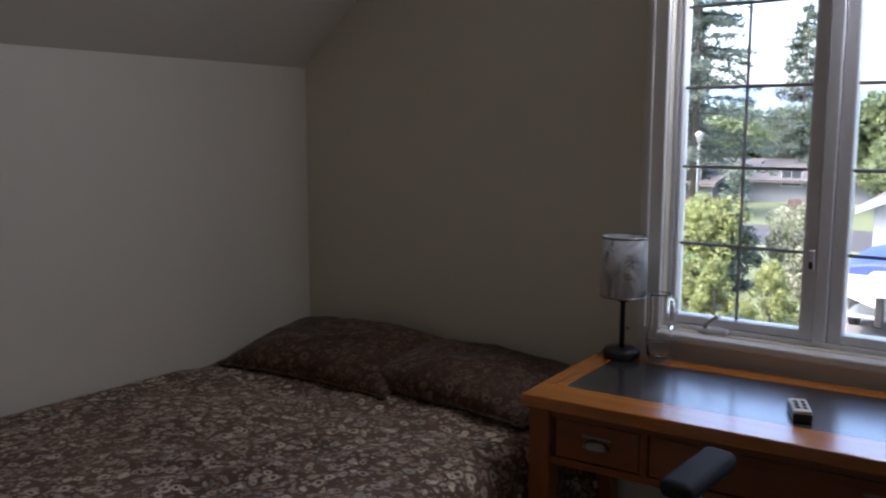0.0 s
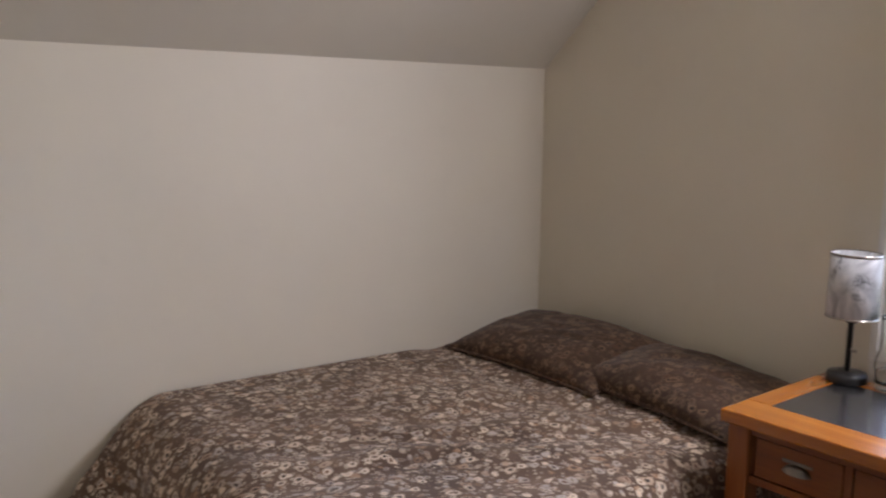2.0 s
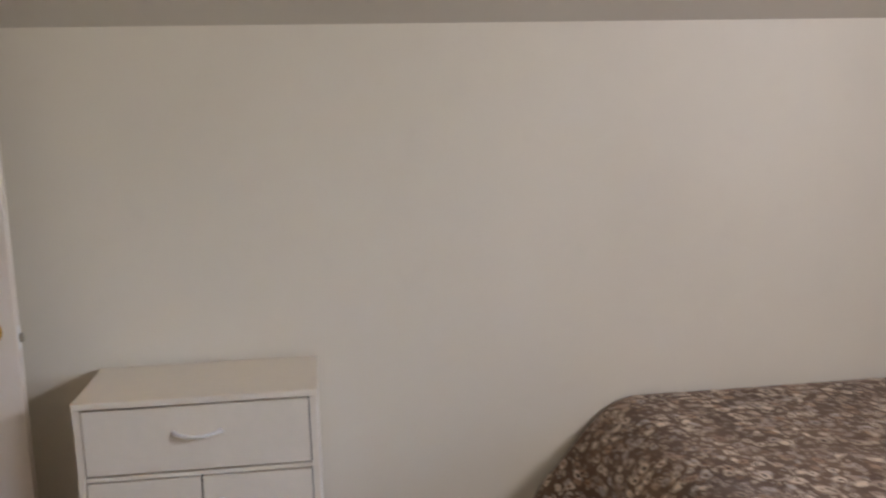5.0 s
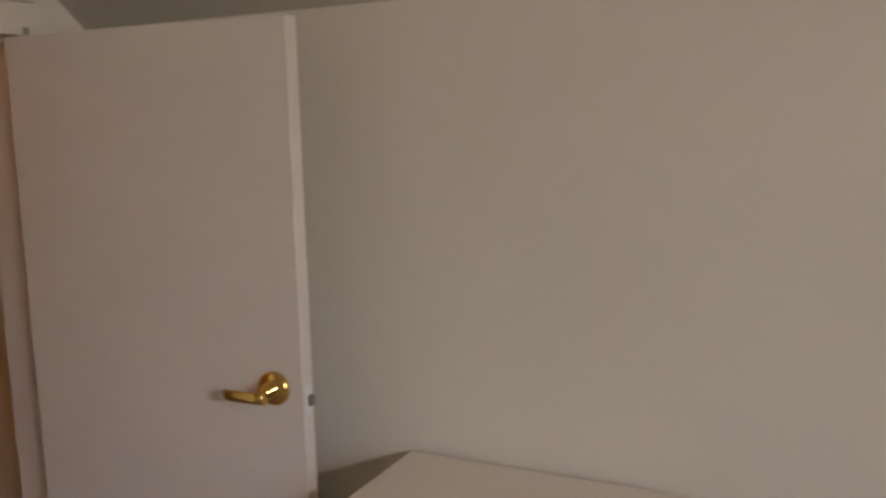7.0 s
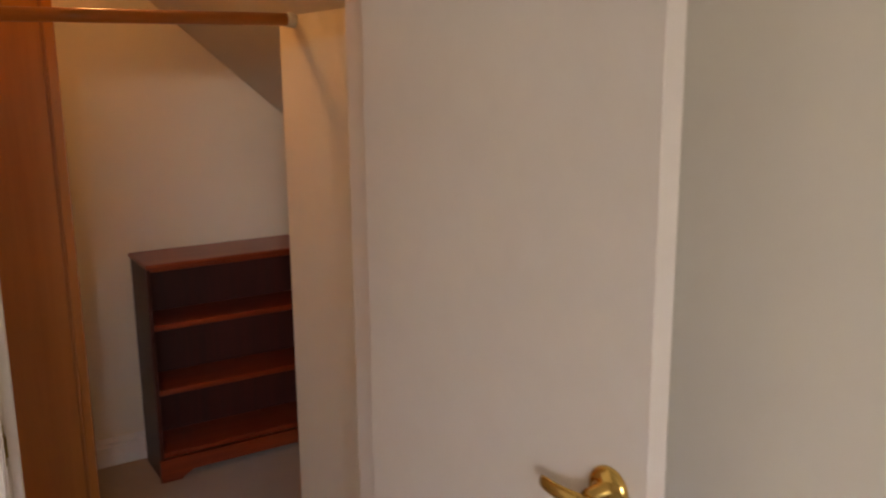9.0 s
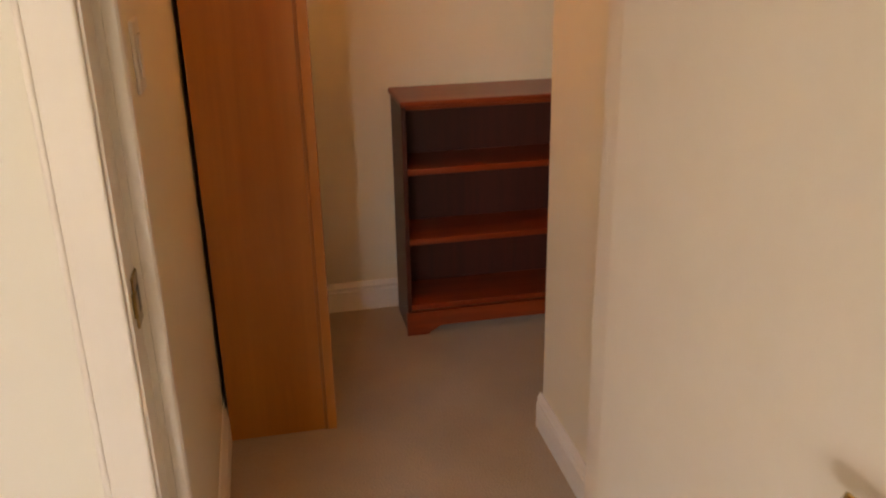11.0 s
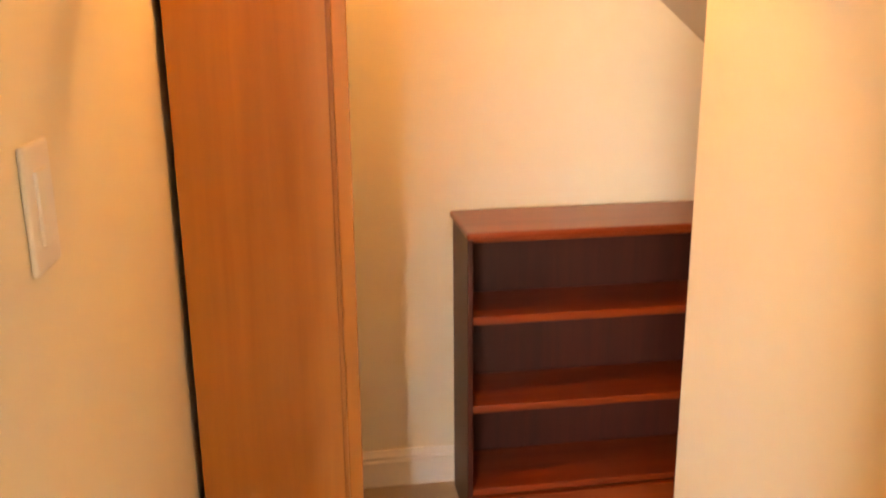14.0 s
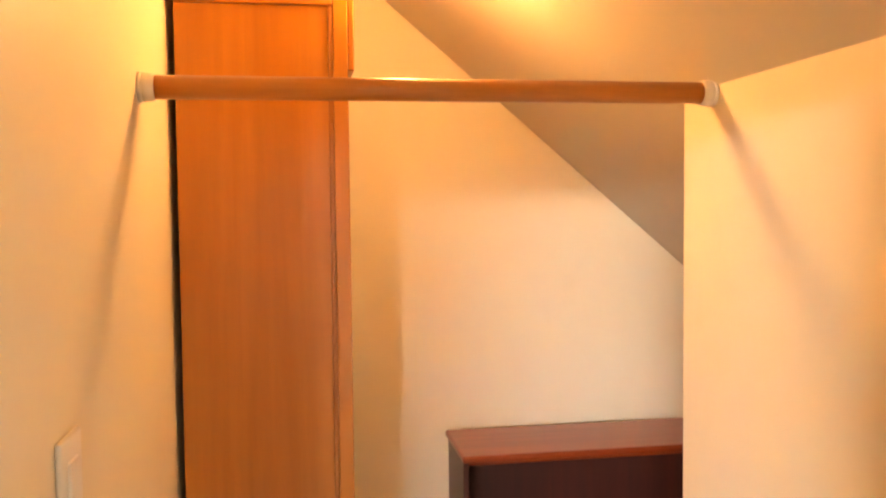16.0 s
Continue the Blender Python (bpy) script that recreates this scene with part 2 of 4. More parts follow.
BRASS = plain("polished_brass", (0.83, 0.56, 0.17), 0.14, 1.0, var=0.06, scale=40, relief=0.0)
STEEL = plain("brushed_steel", (0.42, 0.38, 0.33), 0.3, 1.0, var=0.1)
OLDBRASS = plain("dull_brass", (0.42, 0.29, 0.1), 0.3, 1.0, var=0.2)
ROBE = wood("honey_veneer", (0.46, 0.162, 0.027), (0.60, 0.238, 0.048), 0.36, "z", 0.25, 0.42, 0.45)
ROBEDARK = wood("honey_veneer_edge", (0.34, 0.118, 0.022), (0.44, 0.165, 0.036), 0.4, "z", 0.2)
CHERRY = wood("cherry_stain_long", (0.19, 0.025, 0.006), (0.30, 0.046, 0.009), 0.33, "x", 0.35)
# sides and back: cherry stain darkened as the shaded inside of the bookcase
CHERRYZ_SHADED = wood("cherry_stain_upright_shaded", (0.042, 0.007, 0.004), (0.072, 0.011, 0.005), 0.45, "z", 0.05)
RODW = wood("rod_wood", (0.40, 0.14, 0.03), (0.52, 0.2, 0.05), 0.33, "x", 0.3)
PANE = pane("window_pane")
BULB = glow("warm_bulb", (1.0, 0.50, 0.165), 2.1)
PORCELAIN = plain("lampholder_white", (0.75, 0.73, 0.68), 0.25, var=0.02)
GRASS = plain("lawn", (0.13, 0.155, 0.07), 0.9, var=0.35, scale=1.5, relief=0.3, dist=0.02)
CONCRETE = plain("pale_concrete", (0.17, 0.165, 0.155), 0.8, var=0.12, scale=6, relief=0.1)
ASPHALT = plain("asphalt", (0.055, 0.055, 0.057), 0.85, var=0.2, scale=20)
CONIFER = foliage("conifer_needles", (0.13, 0.165, 0.14), (0.22, 0.26, 0.22))
WEEPING = foliage("pale_weeping_needles", (0.20, 0.25, 0.10), (0.36, 0.41, 0.19))
LEAFY = foliage("green_leaves", (0.12, 0.165, 0.08), (0.23, 0.28, 0.14))
GOLDEN = foliage("golden_leaves", (0.20, 0.235, 0.095), (0.38, 0.41, 0.18))
PALE = foliage("pale_flowering_leaves", (0.18, 0.22, 0.11), (0.45, 0.44, 0.36))
# far woods: paler greens with the distance's haze mixed in
FOREST_HAZED = foliage("far_woods", (0.20, 0.27, 0.20), (0.32, 0.38, 0.27))
BARK = plain("bark", (0.10, 0.085, 0.075), 0.9, var=0.3, scale=12, relief=0.5, dist=0.02)
ROOFING = plain("grey_shingles", (0.125, 0.115, 0.108), 0.85, var=0.2, scale=9, relief=0.2, dist=0.01)
SIDING = plain("pale_siding", (0.17, 0.185, 0.2), 0.6, var=0.04)
SIDINGW = plain("white_siding", (0.32, 0.34, 0.35), 0.6, var=0.04)
FENCEW = plain("weathered_fence", (0.12, 0.085, 0.07), 0.8, var=0.2)
DARKGLASS = plain("dark_window", (0.04, 0.05, 0.06), 0.1, var=0.05)
TARP = plain("blue_tarpaulin", (0.03, 0.055, 0.24), 0.5, var=0.1)
GEL = plain("white_gelcoat", (0.62, 0.62, 0.62), 0.25, var=0.02, coat=0.3)
TEAL = plain("teal_plastic", (0.05, 0.3, 0.27), 0.5)
# blue of the air's haze, laid on the ridge as its colour
HILL = plain("hill_haze_tinted", (0.13, 0.18, 0.25), 1.0, var=0.06, scale=0.02, relief=0)
POLE = plain("galvanised_pole", (0.28, 0.30, 0.30), 0.5, 0.3)


# ---- mesh helpers ----
def box(bm, a, b, bevel=0.0, seg=2):
    """A box between two corners, its edges rounded by bevel."""
    r = bmesh.ops.create_cube(bm, size=1)
    vs = r["verts"]
    for v in vs:
        v.co = Vector([a[i] + (b[i] - a[i]) * (v.co[i] + 0.5) for i in range(3)])
    if bevel:
        es = list({e for v in vs for e in v.link_edges})
        bmesh.ops.bevel(bm, geom=es, offset=bevel, segments=seg, affect="EDGES", profile=0.5)
    return bm


def bx(a, b, bevel=0.0, seg=2):
    return box(bmesh.new(), a, b, bevel, seg)


def prism(bm, pts, axis, a0, a1):
    """An outline in the plane across axis, drawn out from a0 to a1."""
    def at(p, q, w):
        return {"x": (w, p, q), "y": (p, w, q), "z": (p, q, w)}[axis]
    lo = [bm.verts.new(at(p, q, a0)) for p, q in pts]
    hi = [bm.verts.new(at(p, q, a1)) for p, q in pts]
    n = len(pts)
    bm.faces.new(lo)
    bm.faces.new(hi[::-1])
    for i in range(n):
        bm.faces.new((lo[i], hi[i], hi[(i + 1) % n], lo[(i + 1) % n]))
    bmesh.ops.recalc_face_normals(bm, faces=bm.faces[:])
    return bm


def lathe(bm, prof, at, n=32):
    """A profile of (radius, height) turned about the vertical through at."""
    x, y, z = at
    rings = []
    for r, h in prof:
        if r < 1e-6:
            rings.append([bm.verts.new((x, y, z + h))])
        else:
            rings.append([bm.verts.new((x + r * math.cos(2 * math.pi * i / n), y + r * math.sin(2 * math.pi * i / n), z + h)) for i in range(n)])
    for p, q in zip(rings, rings[1:]):
        for i in range(n):
            j = (i + 1) % n
            f = [p[i % len(p)], p[j % len(p)], q[j % len(q)], q[i % len(q)]]
            f = list(dict.fromkeys(f))
            if len(f) > 2:
                bm.faces.new(f)
    bmesh.ops.recalc_face_normals(bm, faces=bm.faces[:])
    for f in bm.faces:
        f.smooth = True
    return bm


def tube(bm, pts, r, n=12, caps=True):
    """A round bar along a line of points; r is one radius or one for each point."""
    pts = [Vector(p) for p in pts]
    rs = r if isinstance(r, (list, tuple)) else [r] * len(pts)
    rings = []
    for i, p in enumerate(pts):
        d = (pts[min(i + 1, len(pts) - 1)] - pts[max(i - 1, 0)]).normalized()
        u = d.orthogonal().normalized() if abs(d.z) > 0.9 else d.cross(Vector((0, 0, 1))).normalized()
        w = d.cross(u)
        rings.append([bm.verts.new(p + rs[i] * (math.cos(2 * math.pi * k / n) * u + math.sin(2 * math.pi * k / n) * w)) for k in range(n)])
    for a, b in zip(rings, rings[1:]):
        for k in range(n):
            bm.faces.new((a[k], a[(k + 1) % n], b[(k + 1) % n], b[k])).smooth = True
    if caps:
        bm.faces.new(rings[0][::-1])
        bm.faces.new(rings[-1])
    bmesh.ops.recalc_face_normals(bm, faces=bm.faces[:])
    return bm


def turned(bm, at, deg):
    bmesh.ops.transform(bm, matrix=Matrix.Translation(at) @ Matrix.Rotation(radians(deg), 4, "Z") @ Matrix.Translation(-Vector(at)), verts=bm.verts[:])
    return bm


def mesh(name, bm, material):
    me = bpy.data.meshes.new(name)
    bm.to_mesh(me)
    bm.free()
    me.materials.append(material)
    return me


def thing(name, at, label, category, group="", kind=""):
    """An Empty at the base of a thing made of parts."""
    ob = new(name)
    ob.location, ob.empty_display_size = at, 0.1
    return tagged(ob, label, category, group, kind)


def part(name, bm, material, parent, label=""):
    ob = new(name, mesh(name, bm, material))
    ob.parent = parent
    if parent.data is None:
        ob.matrix_parent_inverse = Matrix.Translation(-Vector(parent.location))
    return tagged(ob, label)


def solo(name, bm, material, label="", category="", group="", kind=""):
    return tagged(new(name, mesh(name, bm, material)), label, category, group, kind)


def setting(name, bm, material, label="", category=""):
    return solo(name, bm, material, label, category, "", "structure")

# ---- structure ----
setting("floor", bx((-2.0, B - 0.1, -0.15), (XR + 0.1, G + 0.1, 0.0)), CARPET, "beige cut-pile carpet floor", "floor")
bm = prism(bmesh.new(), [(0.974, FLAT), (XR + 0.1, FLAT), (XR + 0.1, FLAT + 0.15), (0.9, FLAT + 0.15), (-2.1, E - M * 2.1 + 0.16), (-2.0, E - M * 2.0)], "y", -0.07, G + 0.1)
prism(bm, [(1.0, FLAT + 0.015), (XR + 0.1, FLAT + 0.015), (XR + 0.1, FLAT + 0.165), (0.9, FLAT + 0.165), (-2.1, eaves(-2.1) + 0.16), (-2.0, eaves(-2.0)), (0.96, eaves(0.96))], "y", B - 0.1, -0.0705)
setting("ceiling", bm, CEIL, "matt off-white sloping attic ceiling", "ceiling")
OUT = 0.12
# gable wall round the window opening
WX0, WX1, WZ0, WZ1 = 1.425, 2.72, 0.83, 1.985
bm = prism(bmesh.new(), [(-0.1, 0), (WX0, 0), (WX0, FLAT), (0.974, FLAT), (-0.1, E - M * 0.1)], "y", G, G + OUT)
box(bm, (WX0, G, 0), (WX1, G + OUT, WZ0))
box(bm, (WX0, G, WZ1), (WX1, G + OUT, FLAT))
box(bm, (WX1, G, 0), (XR + 0.1, G + OUT, FLAT))
setting("wall_north", bm, WALL, "cream painted gable wall with the window", "wall")
setting("wall_west", bx((-0.1, 0.0, 0), (0, G, E)), WALL, "low cream painted knee wall under the slope", "wall")
setting("wall_east", bx((XR, -0.1, 0), (XR + 0.1, G, FLAT)), WALL, "plain cream painted wall", "wall")
# wall with the closet doorway
DX0, DX1, DH, TH = 0.144, 0.8235, 1.612, 0.14
bm = prism(bmesh.new(), [(-0.1, 0), (DX0, 0), (DX0, roof(DX0)), (-0.1, roof(-0.1))], "y", -TH, 0)
prism(bm, [(DX0, DH), (DX1, DH), (DX1, roof(DX1)), (DX0, roof(DX0))], "y", -TH, 0)
prism(bm, [(DX1, 0), (XR, 0), (XR, FLAT), (0.974, FLAT), (DX1, roof(DX1))], "y", -TH, 0)
setting("wall_south", bm, WALL, "cream painted wall with a low doorway", "wall")
bm = bx((LW, B, 0), (LW + 0.1, -TH, eaves(LW)))
setting("wall_closet_east", bm, CLOSET, "cream painted closet side wall", "wall")
bm = bx((KX - 0.1, KE, 0), (KX, -TH, eaves(KX)))
setting("wall_closet_west", bm, CLOSET, "low cream painted closet knee wall", "wall")
setting("wall_closet_return", prism(bmesh.new(), [(-1.85, 0), (KX - 0.1, 0), (KX - 0.1, eaves(KX - 0.1)), (-1.85, 0.055)], "y", KE, KE + 0.1), CLOSET, "cream painted wall under the eaves", "wall")
setting("wall_closet_south", prism(bmesh.new(), [(-1.85, 0), (LW + 0.1, 0), (LW + 0.1, eaves(LW + 0.1)), (-1.85, 0.055)], "y", B - 0.1, B), CLOSET, "cream painted closet end wall", "wall")


def skirting(name, p, q, side, h=0.108):
    """Moulded baseboard from p to q; side is the way that it faces."""
    p, q, s = Vector((*p, 0)), Vector((*q, 0)), Vector((*side, 0))
    prof = [(0, 0), (0.014, 0), (0.014, h * 0.70), (0.010, h * 0.76), (0.012, h * 0.84), (0.007, h * 0.93), (0.004, h), (0, h)]
    bm = bmesh.new()
    a = [bm.verts.new(p + s * d + Vector((0, 0, z))) for d, z in prof]
    b = [bm.verts.new(q + s * d + Vector((0, 0, z))) for d, z in prof]
    for i in range(len(prof)):
        j = (i + 1) % len(prof)
        bm.faces.new((a[i], a[j], b[j], b[i]))
    bm.faces.new(a)
    bm.faces.new(b[::-1])
    bmesh.ops.recalc_face_normals(bm, faces=bm.faces[:])
    return setting(name, bm, TRIM, "white moulded wooden baseboard", "baseboard")


skirting("baseboard_closet_end", (-1.7, B), (LW, B), (0, 1))
skirting("baseboard_closet_side", (LW, B + 0.016), (LW, -0.197), (-1, 0))
skirting("baseboard_closet_knee", (KX, KE - 0.014), (KX, -TH), (1, 0))
skirting("baseboard_closet_return", (-1.7, KE), (KX, KE), (0, -1))
skirting("baseboard_knee", (0, 0.03), (0, G), (1, 0))
skirting("baseboard_gable", (0.016, G), (XR, G), (0, -1))
skirting("baseboard_south", (0.91, 0), (XR, 0), (0, 1))

# doorway lining: jambs, head, stops, casing
JX0, JX1, JZ = 0.162, 0.815, 1.595
fr = thing("door_frame", (0.49, -0.07, 0), "white painted wooden frame of a low closet door", "door frame", kind="structure")
part("jamb", bx((DX0, -TH - 0.004, 0), (JX0, -0.018, DH), 0.0015), DOOR, fr)
part("jamb", bx((JX1, -TH - 0.004, 0), (DX1, 0.004, DH), 0.0015), DOOR, fr)
part("head", bx((JX0, -TH - 0.004, JZ), (JX1, 0.004, DH), 0.0015), DOOR, fr)
prof = [(JX1, -0.056), (JX1 - 0.009, -0.056), (JX1 - 0.009, -0.064), (JX1 - 0.023, -0.068), (JX1 - 0.026, -0.073), (JX1 - 0.026, -0.090), (JX1, -0.090)]
part("stop", prism(bmesh.new(), prof, "z", 0.0, JZ), DOOR, fr)
part("stop", bx((JX0 + 0.001, -0.090, JZ - 0.011), (JX1 - 0.026, -0.056, JZ), 0.002), DOOR, fr)

bm = bx((JX1 + 0.004, 0.0, 0), (0.879, 0.013, DH + 0.05), 0.004, 3)
box(bm, (0.873, 0.0, 0), (0.8815, 0.016, DH + 0.05), 0.003, 3)
part("casing", bm, DOOR, fr)
bm = prism(bmesh.new(), [(JX0 - 0.03, DH + 0.051), (0.8815, DH + 0.051), (0.8815, DH + 0.115), (JX0 - 0.03, DH + 0.115)], "y", 0.0, 0.014)
part("head_casing", bm, DOOR, fr)
part("casing", bx((JX1 + 0.002, -0.195, 0), (LW - 0.0005, -TH - 0.0045, DH + 0.02), 0.002), DOOR, fr)
bm = bx((JX1 - 0.0035, -0.056, 0.875), (JX1 - 0.0005, -0.02, 0.943), 0.001)
box(bm, (JX1 - 0.0055, -0.026, 0.893), (JX1 - 0.0005, -0.010, 0.925), 0.001)
strike = part("strike_plate", bm, OLDBRASS, fr, "dull brass strike plate")
part("strike_hole", bx((JX1 - 0.0042, -0.047, 0.893), (JX1 - 0.003, -0.029, 0.925)), BLACK, strike)

# window: casing, frame, casements with grilles; the third is unseen, added for daylight
win = thing("window_1", (1.9, G, 0.8), "white vinyl casement window, its grilles greyed as backlit", "window", kind="structure")
part("window_casing", bx((1.357, G - 0.018, 0.800), (1.423, G, 2.05), 0.004), TRIM, win)
part("window_casing", bx((2.722, G - 0.018, 0.800), (2.79, G, 2.05), 0.004), TRIM, win)
part("window_casing", bx((1.424, G - 0.018, 1.985), (2.721, G, 2.05), 0.004), TRIM, win)
part("window_casing", bx((1.372, G - 0.024, 0.83), (1.384, G - 0.016, 2.045), 0.003), TRIM, win)
part("window_sill", bx((1.424, G - 0.045, 0.804), (2.721, G + 0.06, 0.828), 0.005), TRIM, win)
part("window_apron", bx((1.36, G - 0.016, 0.735), (2.786, G, 0.799), 0.003), TRIM, win)
bm = bx((1.4255, G + 0.03, 0.8305), (1.437, G + 0.105, 1.9845), 0.002)
box(bm, (2.708, G + 0.03, 0.8305), (2.7195, G + 0.105, 1.9845), 0.002)
box(bm, (1.437, G + 0.03, 0.8305), (2.708, G + 0.105, 0.842), 0.002)
box(bm, (1.437, G + 0.03, 1.973), (2.708, G + 0.105, 1.9845), 0.002)
box(bm, (1.826, G + 0.025, 0.842), (1.858, G + 0.105, 1.973), 0.003)
box(bm, (2.268, G + 0.025, 0.842), (2.300, G + 0.105, 1.973), 0.003)
part("window_frame", bm, VINYL, win)
ROWS = (0.868, 1.073, 1.290, 1.508, 1.727, 1.945)
for a, b in ((1.448, 1.788), (1.894, 2.238), (2.330, 2.682)):
    x0, x1 = a - 0.0095, b + 0.0365 if a < 1.5 else b + 0.0285
    x0 = x0 if a < 1.5 else a - 0.0345
    bm = bx((x0, G + 0.036, 0.844), (a, G + 0.085, 1.971), 0.004)
    box(bm, (b, G + 0.036, 0.844), (x1, G + 0.085, 1.971), 0.004)
    box(bm, (a, G + 0.036, 0.844), (b, G + 0.085, 0.868), 0.004)
    box(bm, (a, G + 0.036, 1.945), (b, G + 0.085, 1.971), 0.004)
    sash = part("sash", bm, VINYL, win)
    part("grille_bar", bx(((a + b) / 2 - 0.0042, G + 0.055, 0.868), ((a + b) / 2 + 0.0042, G + 0.062, 1.945), 0.002), GRILLE, sash)
    for z in ROWS[1:-1]:
        part("grille_bar", bx((a, G + 0.0545, z - 0.0046), (b, G + 0.0625, z + 0.0046), 0.002), GRILLE, sash)
    gl = part("pane", bx((a - 0.003, G + 0.066, 0.866), (b + 0.003, G + 0.069, 1.947)), PANE, sash)
    gl.visible_shadow = False
# crank operator and sash lock
bm = bx((1.525, G + 0.005, 0.831), (1.612, G + 0.036, 0.846), 0.005)
crank = part("crank_housing", bm, VINYL, win, "white vinyl crank housing")
part("crank_handle", tube(bmesh.new(), [(1.548, G + 0.012, 0.846), (1.552, G + 0.004, 0.858), (1.572, G - 0.006, 0.874), (1.590, G - 0.010, 0.887)], [0.006, 0.005, 0.0045, 0.006]), STEEL, crank, "grey metal crank")
bm = bx((1.806, G + 0.018, 1.03), (1.823, G + 0.036, 1.085), 0.004)
lock = part("sash_lock", bm, VINYL, win)
part("lock_lever", bx((1.811, G + 0.006, 1.036), (1.819, G + 0.019, 1.056), 0.003), BLACK, lock)

# ---- bedroom ----
# closet door leaf, swung back towards the knee wall
H0, F0 = Vector((0.197, -0.012, 0)), Vector((0.157, 0.655, 0))
U = (F0 - H0).normalized()
N = Vector((U.y, -U.x, 0))
LEAF = (F0 - H0).length
TURN = Matrix(((U.x, N.x, 0, H0.x), (U.y, N.y, 0, H0.y), (0, 0, 1, 0), (0, 0, 0, 1)))


def on_leaf(bm):
    bmesh.ops.transform(bm, matrix=TURN, verts=bm.verts[:])
    bmesh.ops.recalc_face_normals(bm, faces=bm.faces[:])
    return bm


dr = thing("door_1", (0.2, 0.35, 0.008), "cream painted flush door swung wide open", "door", kind="structure")
part("leaf", on_leaf(bx((0, -0.035, 0.008), (LEAF, 0, 1.59), 0.002)), DOOR, dr)
LZ = 0.917
rx = LEAF - 0.062
bm = lathe(bmesh.new(), [(0, 0), (0.033, 0), (0.033, 0.004), (0.030, 0.009), (0.024, 0.012), (0.014, 0.014), (0.012, 0.04), (0.0, 0.04)], (0, 0, 0), 36)
bmesh.ops.transform(bm, matrix=Matrix.Translation((rx, 0.0, LZ)) @ Matrix.Rotation(radians(-90), 4, "X"), verts=bm.verts[:])
rose = part("rose", on_leaf(bm), BRASS, dr, "polished brass rose")
bm = bmesh.new()
secs = [(0.010, 0.046, 0.012, 0.010), (-0.012, 0.048, 0.012, 0.009), (-0.03, 0.05, 0.0115, 0.006), (-0.054, 0.05, 0.011, 0.005), (-0.072, 0.048, 0.0105, 0.0048), (-0.082, 0.046, 0.009, 0.004)]
rings = []
for sx_, sy_, hz, hy in secs:
    rings.append([bm.verts.new((rx + sx_, sy_ + hy * math.cos(a), LZ - 0.006 + hz * math.sin(a))) for a in [2 * math.pi * k / 14 for k in range(14)]])
for a, b in zip(rings, rings[1:]):
    for k in range(14):
        bm.faces.new((a[k], a[(k + 1) % 14], b[(k + 1) % 14], b[k])).smooth = True
bm.faces.new(rings[0])
bm.faces.new(rings[-1][::-1])
part("lever", on_leaf(bm), BRASS, rose, "polished brass lever")
bm = bx((LEAF, -0.031, LZ - 0.05), (LEAF + 0.0015, -0.004, LZ + 0.008), 0.0005)
lp = part("latch_plate", on_leaf(bm), TRIM, dr, "painted latch plate")
bm = bx((LEAF + 0.0015, -0.026, LZ - 0.032), (LEAF + 0.011, -0.010, LZ - 0.010), 0.004)
part("latch_bolt", on_leaf(bm), STEEL, lp, "worn steel latch bolt")

# cream cabinet by the knee wall
CX, CY0, CY1, CH = 0.294, 0.802, 1.343, 0.774
cab = thing("cabinet", (0.15, 1.07, 0), "small cream laminate cabinet with a drawer and doors", "cabinet")
bm = bx((0.018, CY0, 0.0), (CX, CY0 + 0.016, CH - 0.0165), 0.001)
box(bm, (0.018, CY1 - 0.016, 0.0), (CX, CY1, CH - 0.0165), 0.001)
box(bm, (0.018, CY0 + 0.016, 0.05), (CX - 0.004, CY1 - 0.016, 0.066))
box(bm, (0.018, CY0 + 0.016, 0.5845), (CX - 0.030, CY1 - 0.016, 0.596))
box(bm, (0.018, CY0 + 0.016, 0.0), (0.022, CY1 - 0.016, CH - 0.0165))
box(bm, (CX - 0.03, CY0 + 0.016, 0.0), (CX - 0.015, CY1 - 0.016, 0.05))
part("body", bm, CABINET, cab)
part("top", bx((0.016, CY0 - 0.002, CH - 0.016), (CX + 0.003, CY1 + 0.002, CH), 0.002), CABINET, cab)
part("rail", bx((CX - 0.018, CY0 + 0.0165, 0.5855), (CX - 0.001, CY1 - 0.0165, 0.595), 0.001), CABINET, cab)
# near-black sheet that puts the shade into the drawer and door gaps
part("inner_board", bx((CX - 0.028, CY0 + 0.017, 0.067), (CX - 0.0185, CY1 - 0.017, CH - 0.0175)), GAP, cab)


def bow_handle(p, q, out, r=0.0045):
    p, q = Vector(p), Vector(q)
    pts = [p + (q - p) * s + Vector((out * math.sin(math.pi * s) ** 0.6, 0, 0)) + Vector((0, 0, -0.006 * math.sin(math.pi * s) if abs(p.z - q.z) < 0.01 else 0)) for s in [i / 10 for i in range(11)]]
    return tube(bmesh.new(), pts, [r * 1.5] + [r] * 9 + [r * 1.5], 10)


d = part("drawer", bx((CX - 0.017, CY0 + 0.0185, 0.5995), (CX - 0.001, CY1 - 0.0185, CH - 0.0215), 0.0015), CABINET, cab)
part("handle", bow_handle((CX - 0.001, 1.018, 0.690), (CX - 0.001, 1.126, 0.690), 0.02), WHITEPL, d, "white bow handle")
for a, b, h in ((CY0 + 0.0185, 1.0705, 1.044), (1.0745, CY1 - 0.0185, 1.115)):
    d = part("door", bx((CX - 0.017, a, 0.068), (CX - 0.001, b, 0.581), 0.0015), CABINET, cab)
    part("handle", bow_handle((CX - 0.001, h, 0.425), (CX - 0.001, h, 0.525), 0.02), WHITEPL, d, "white bow handle")

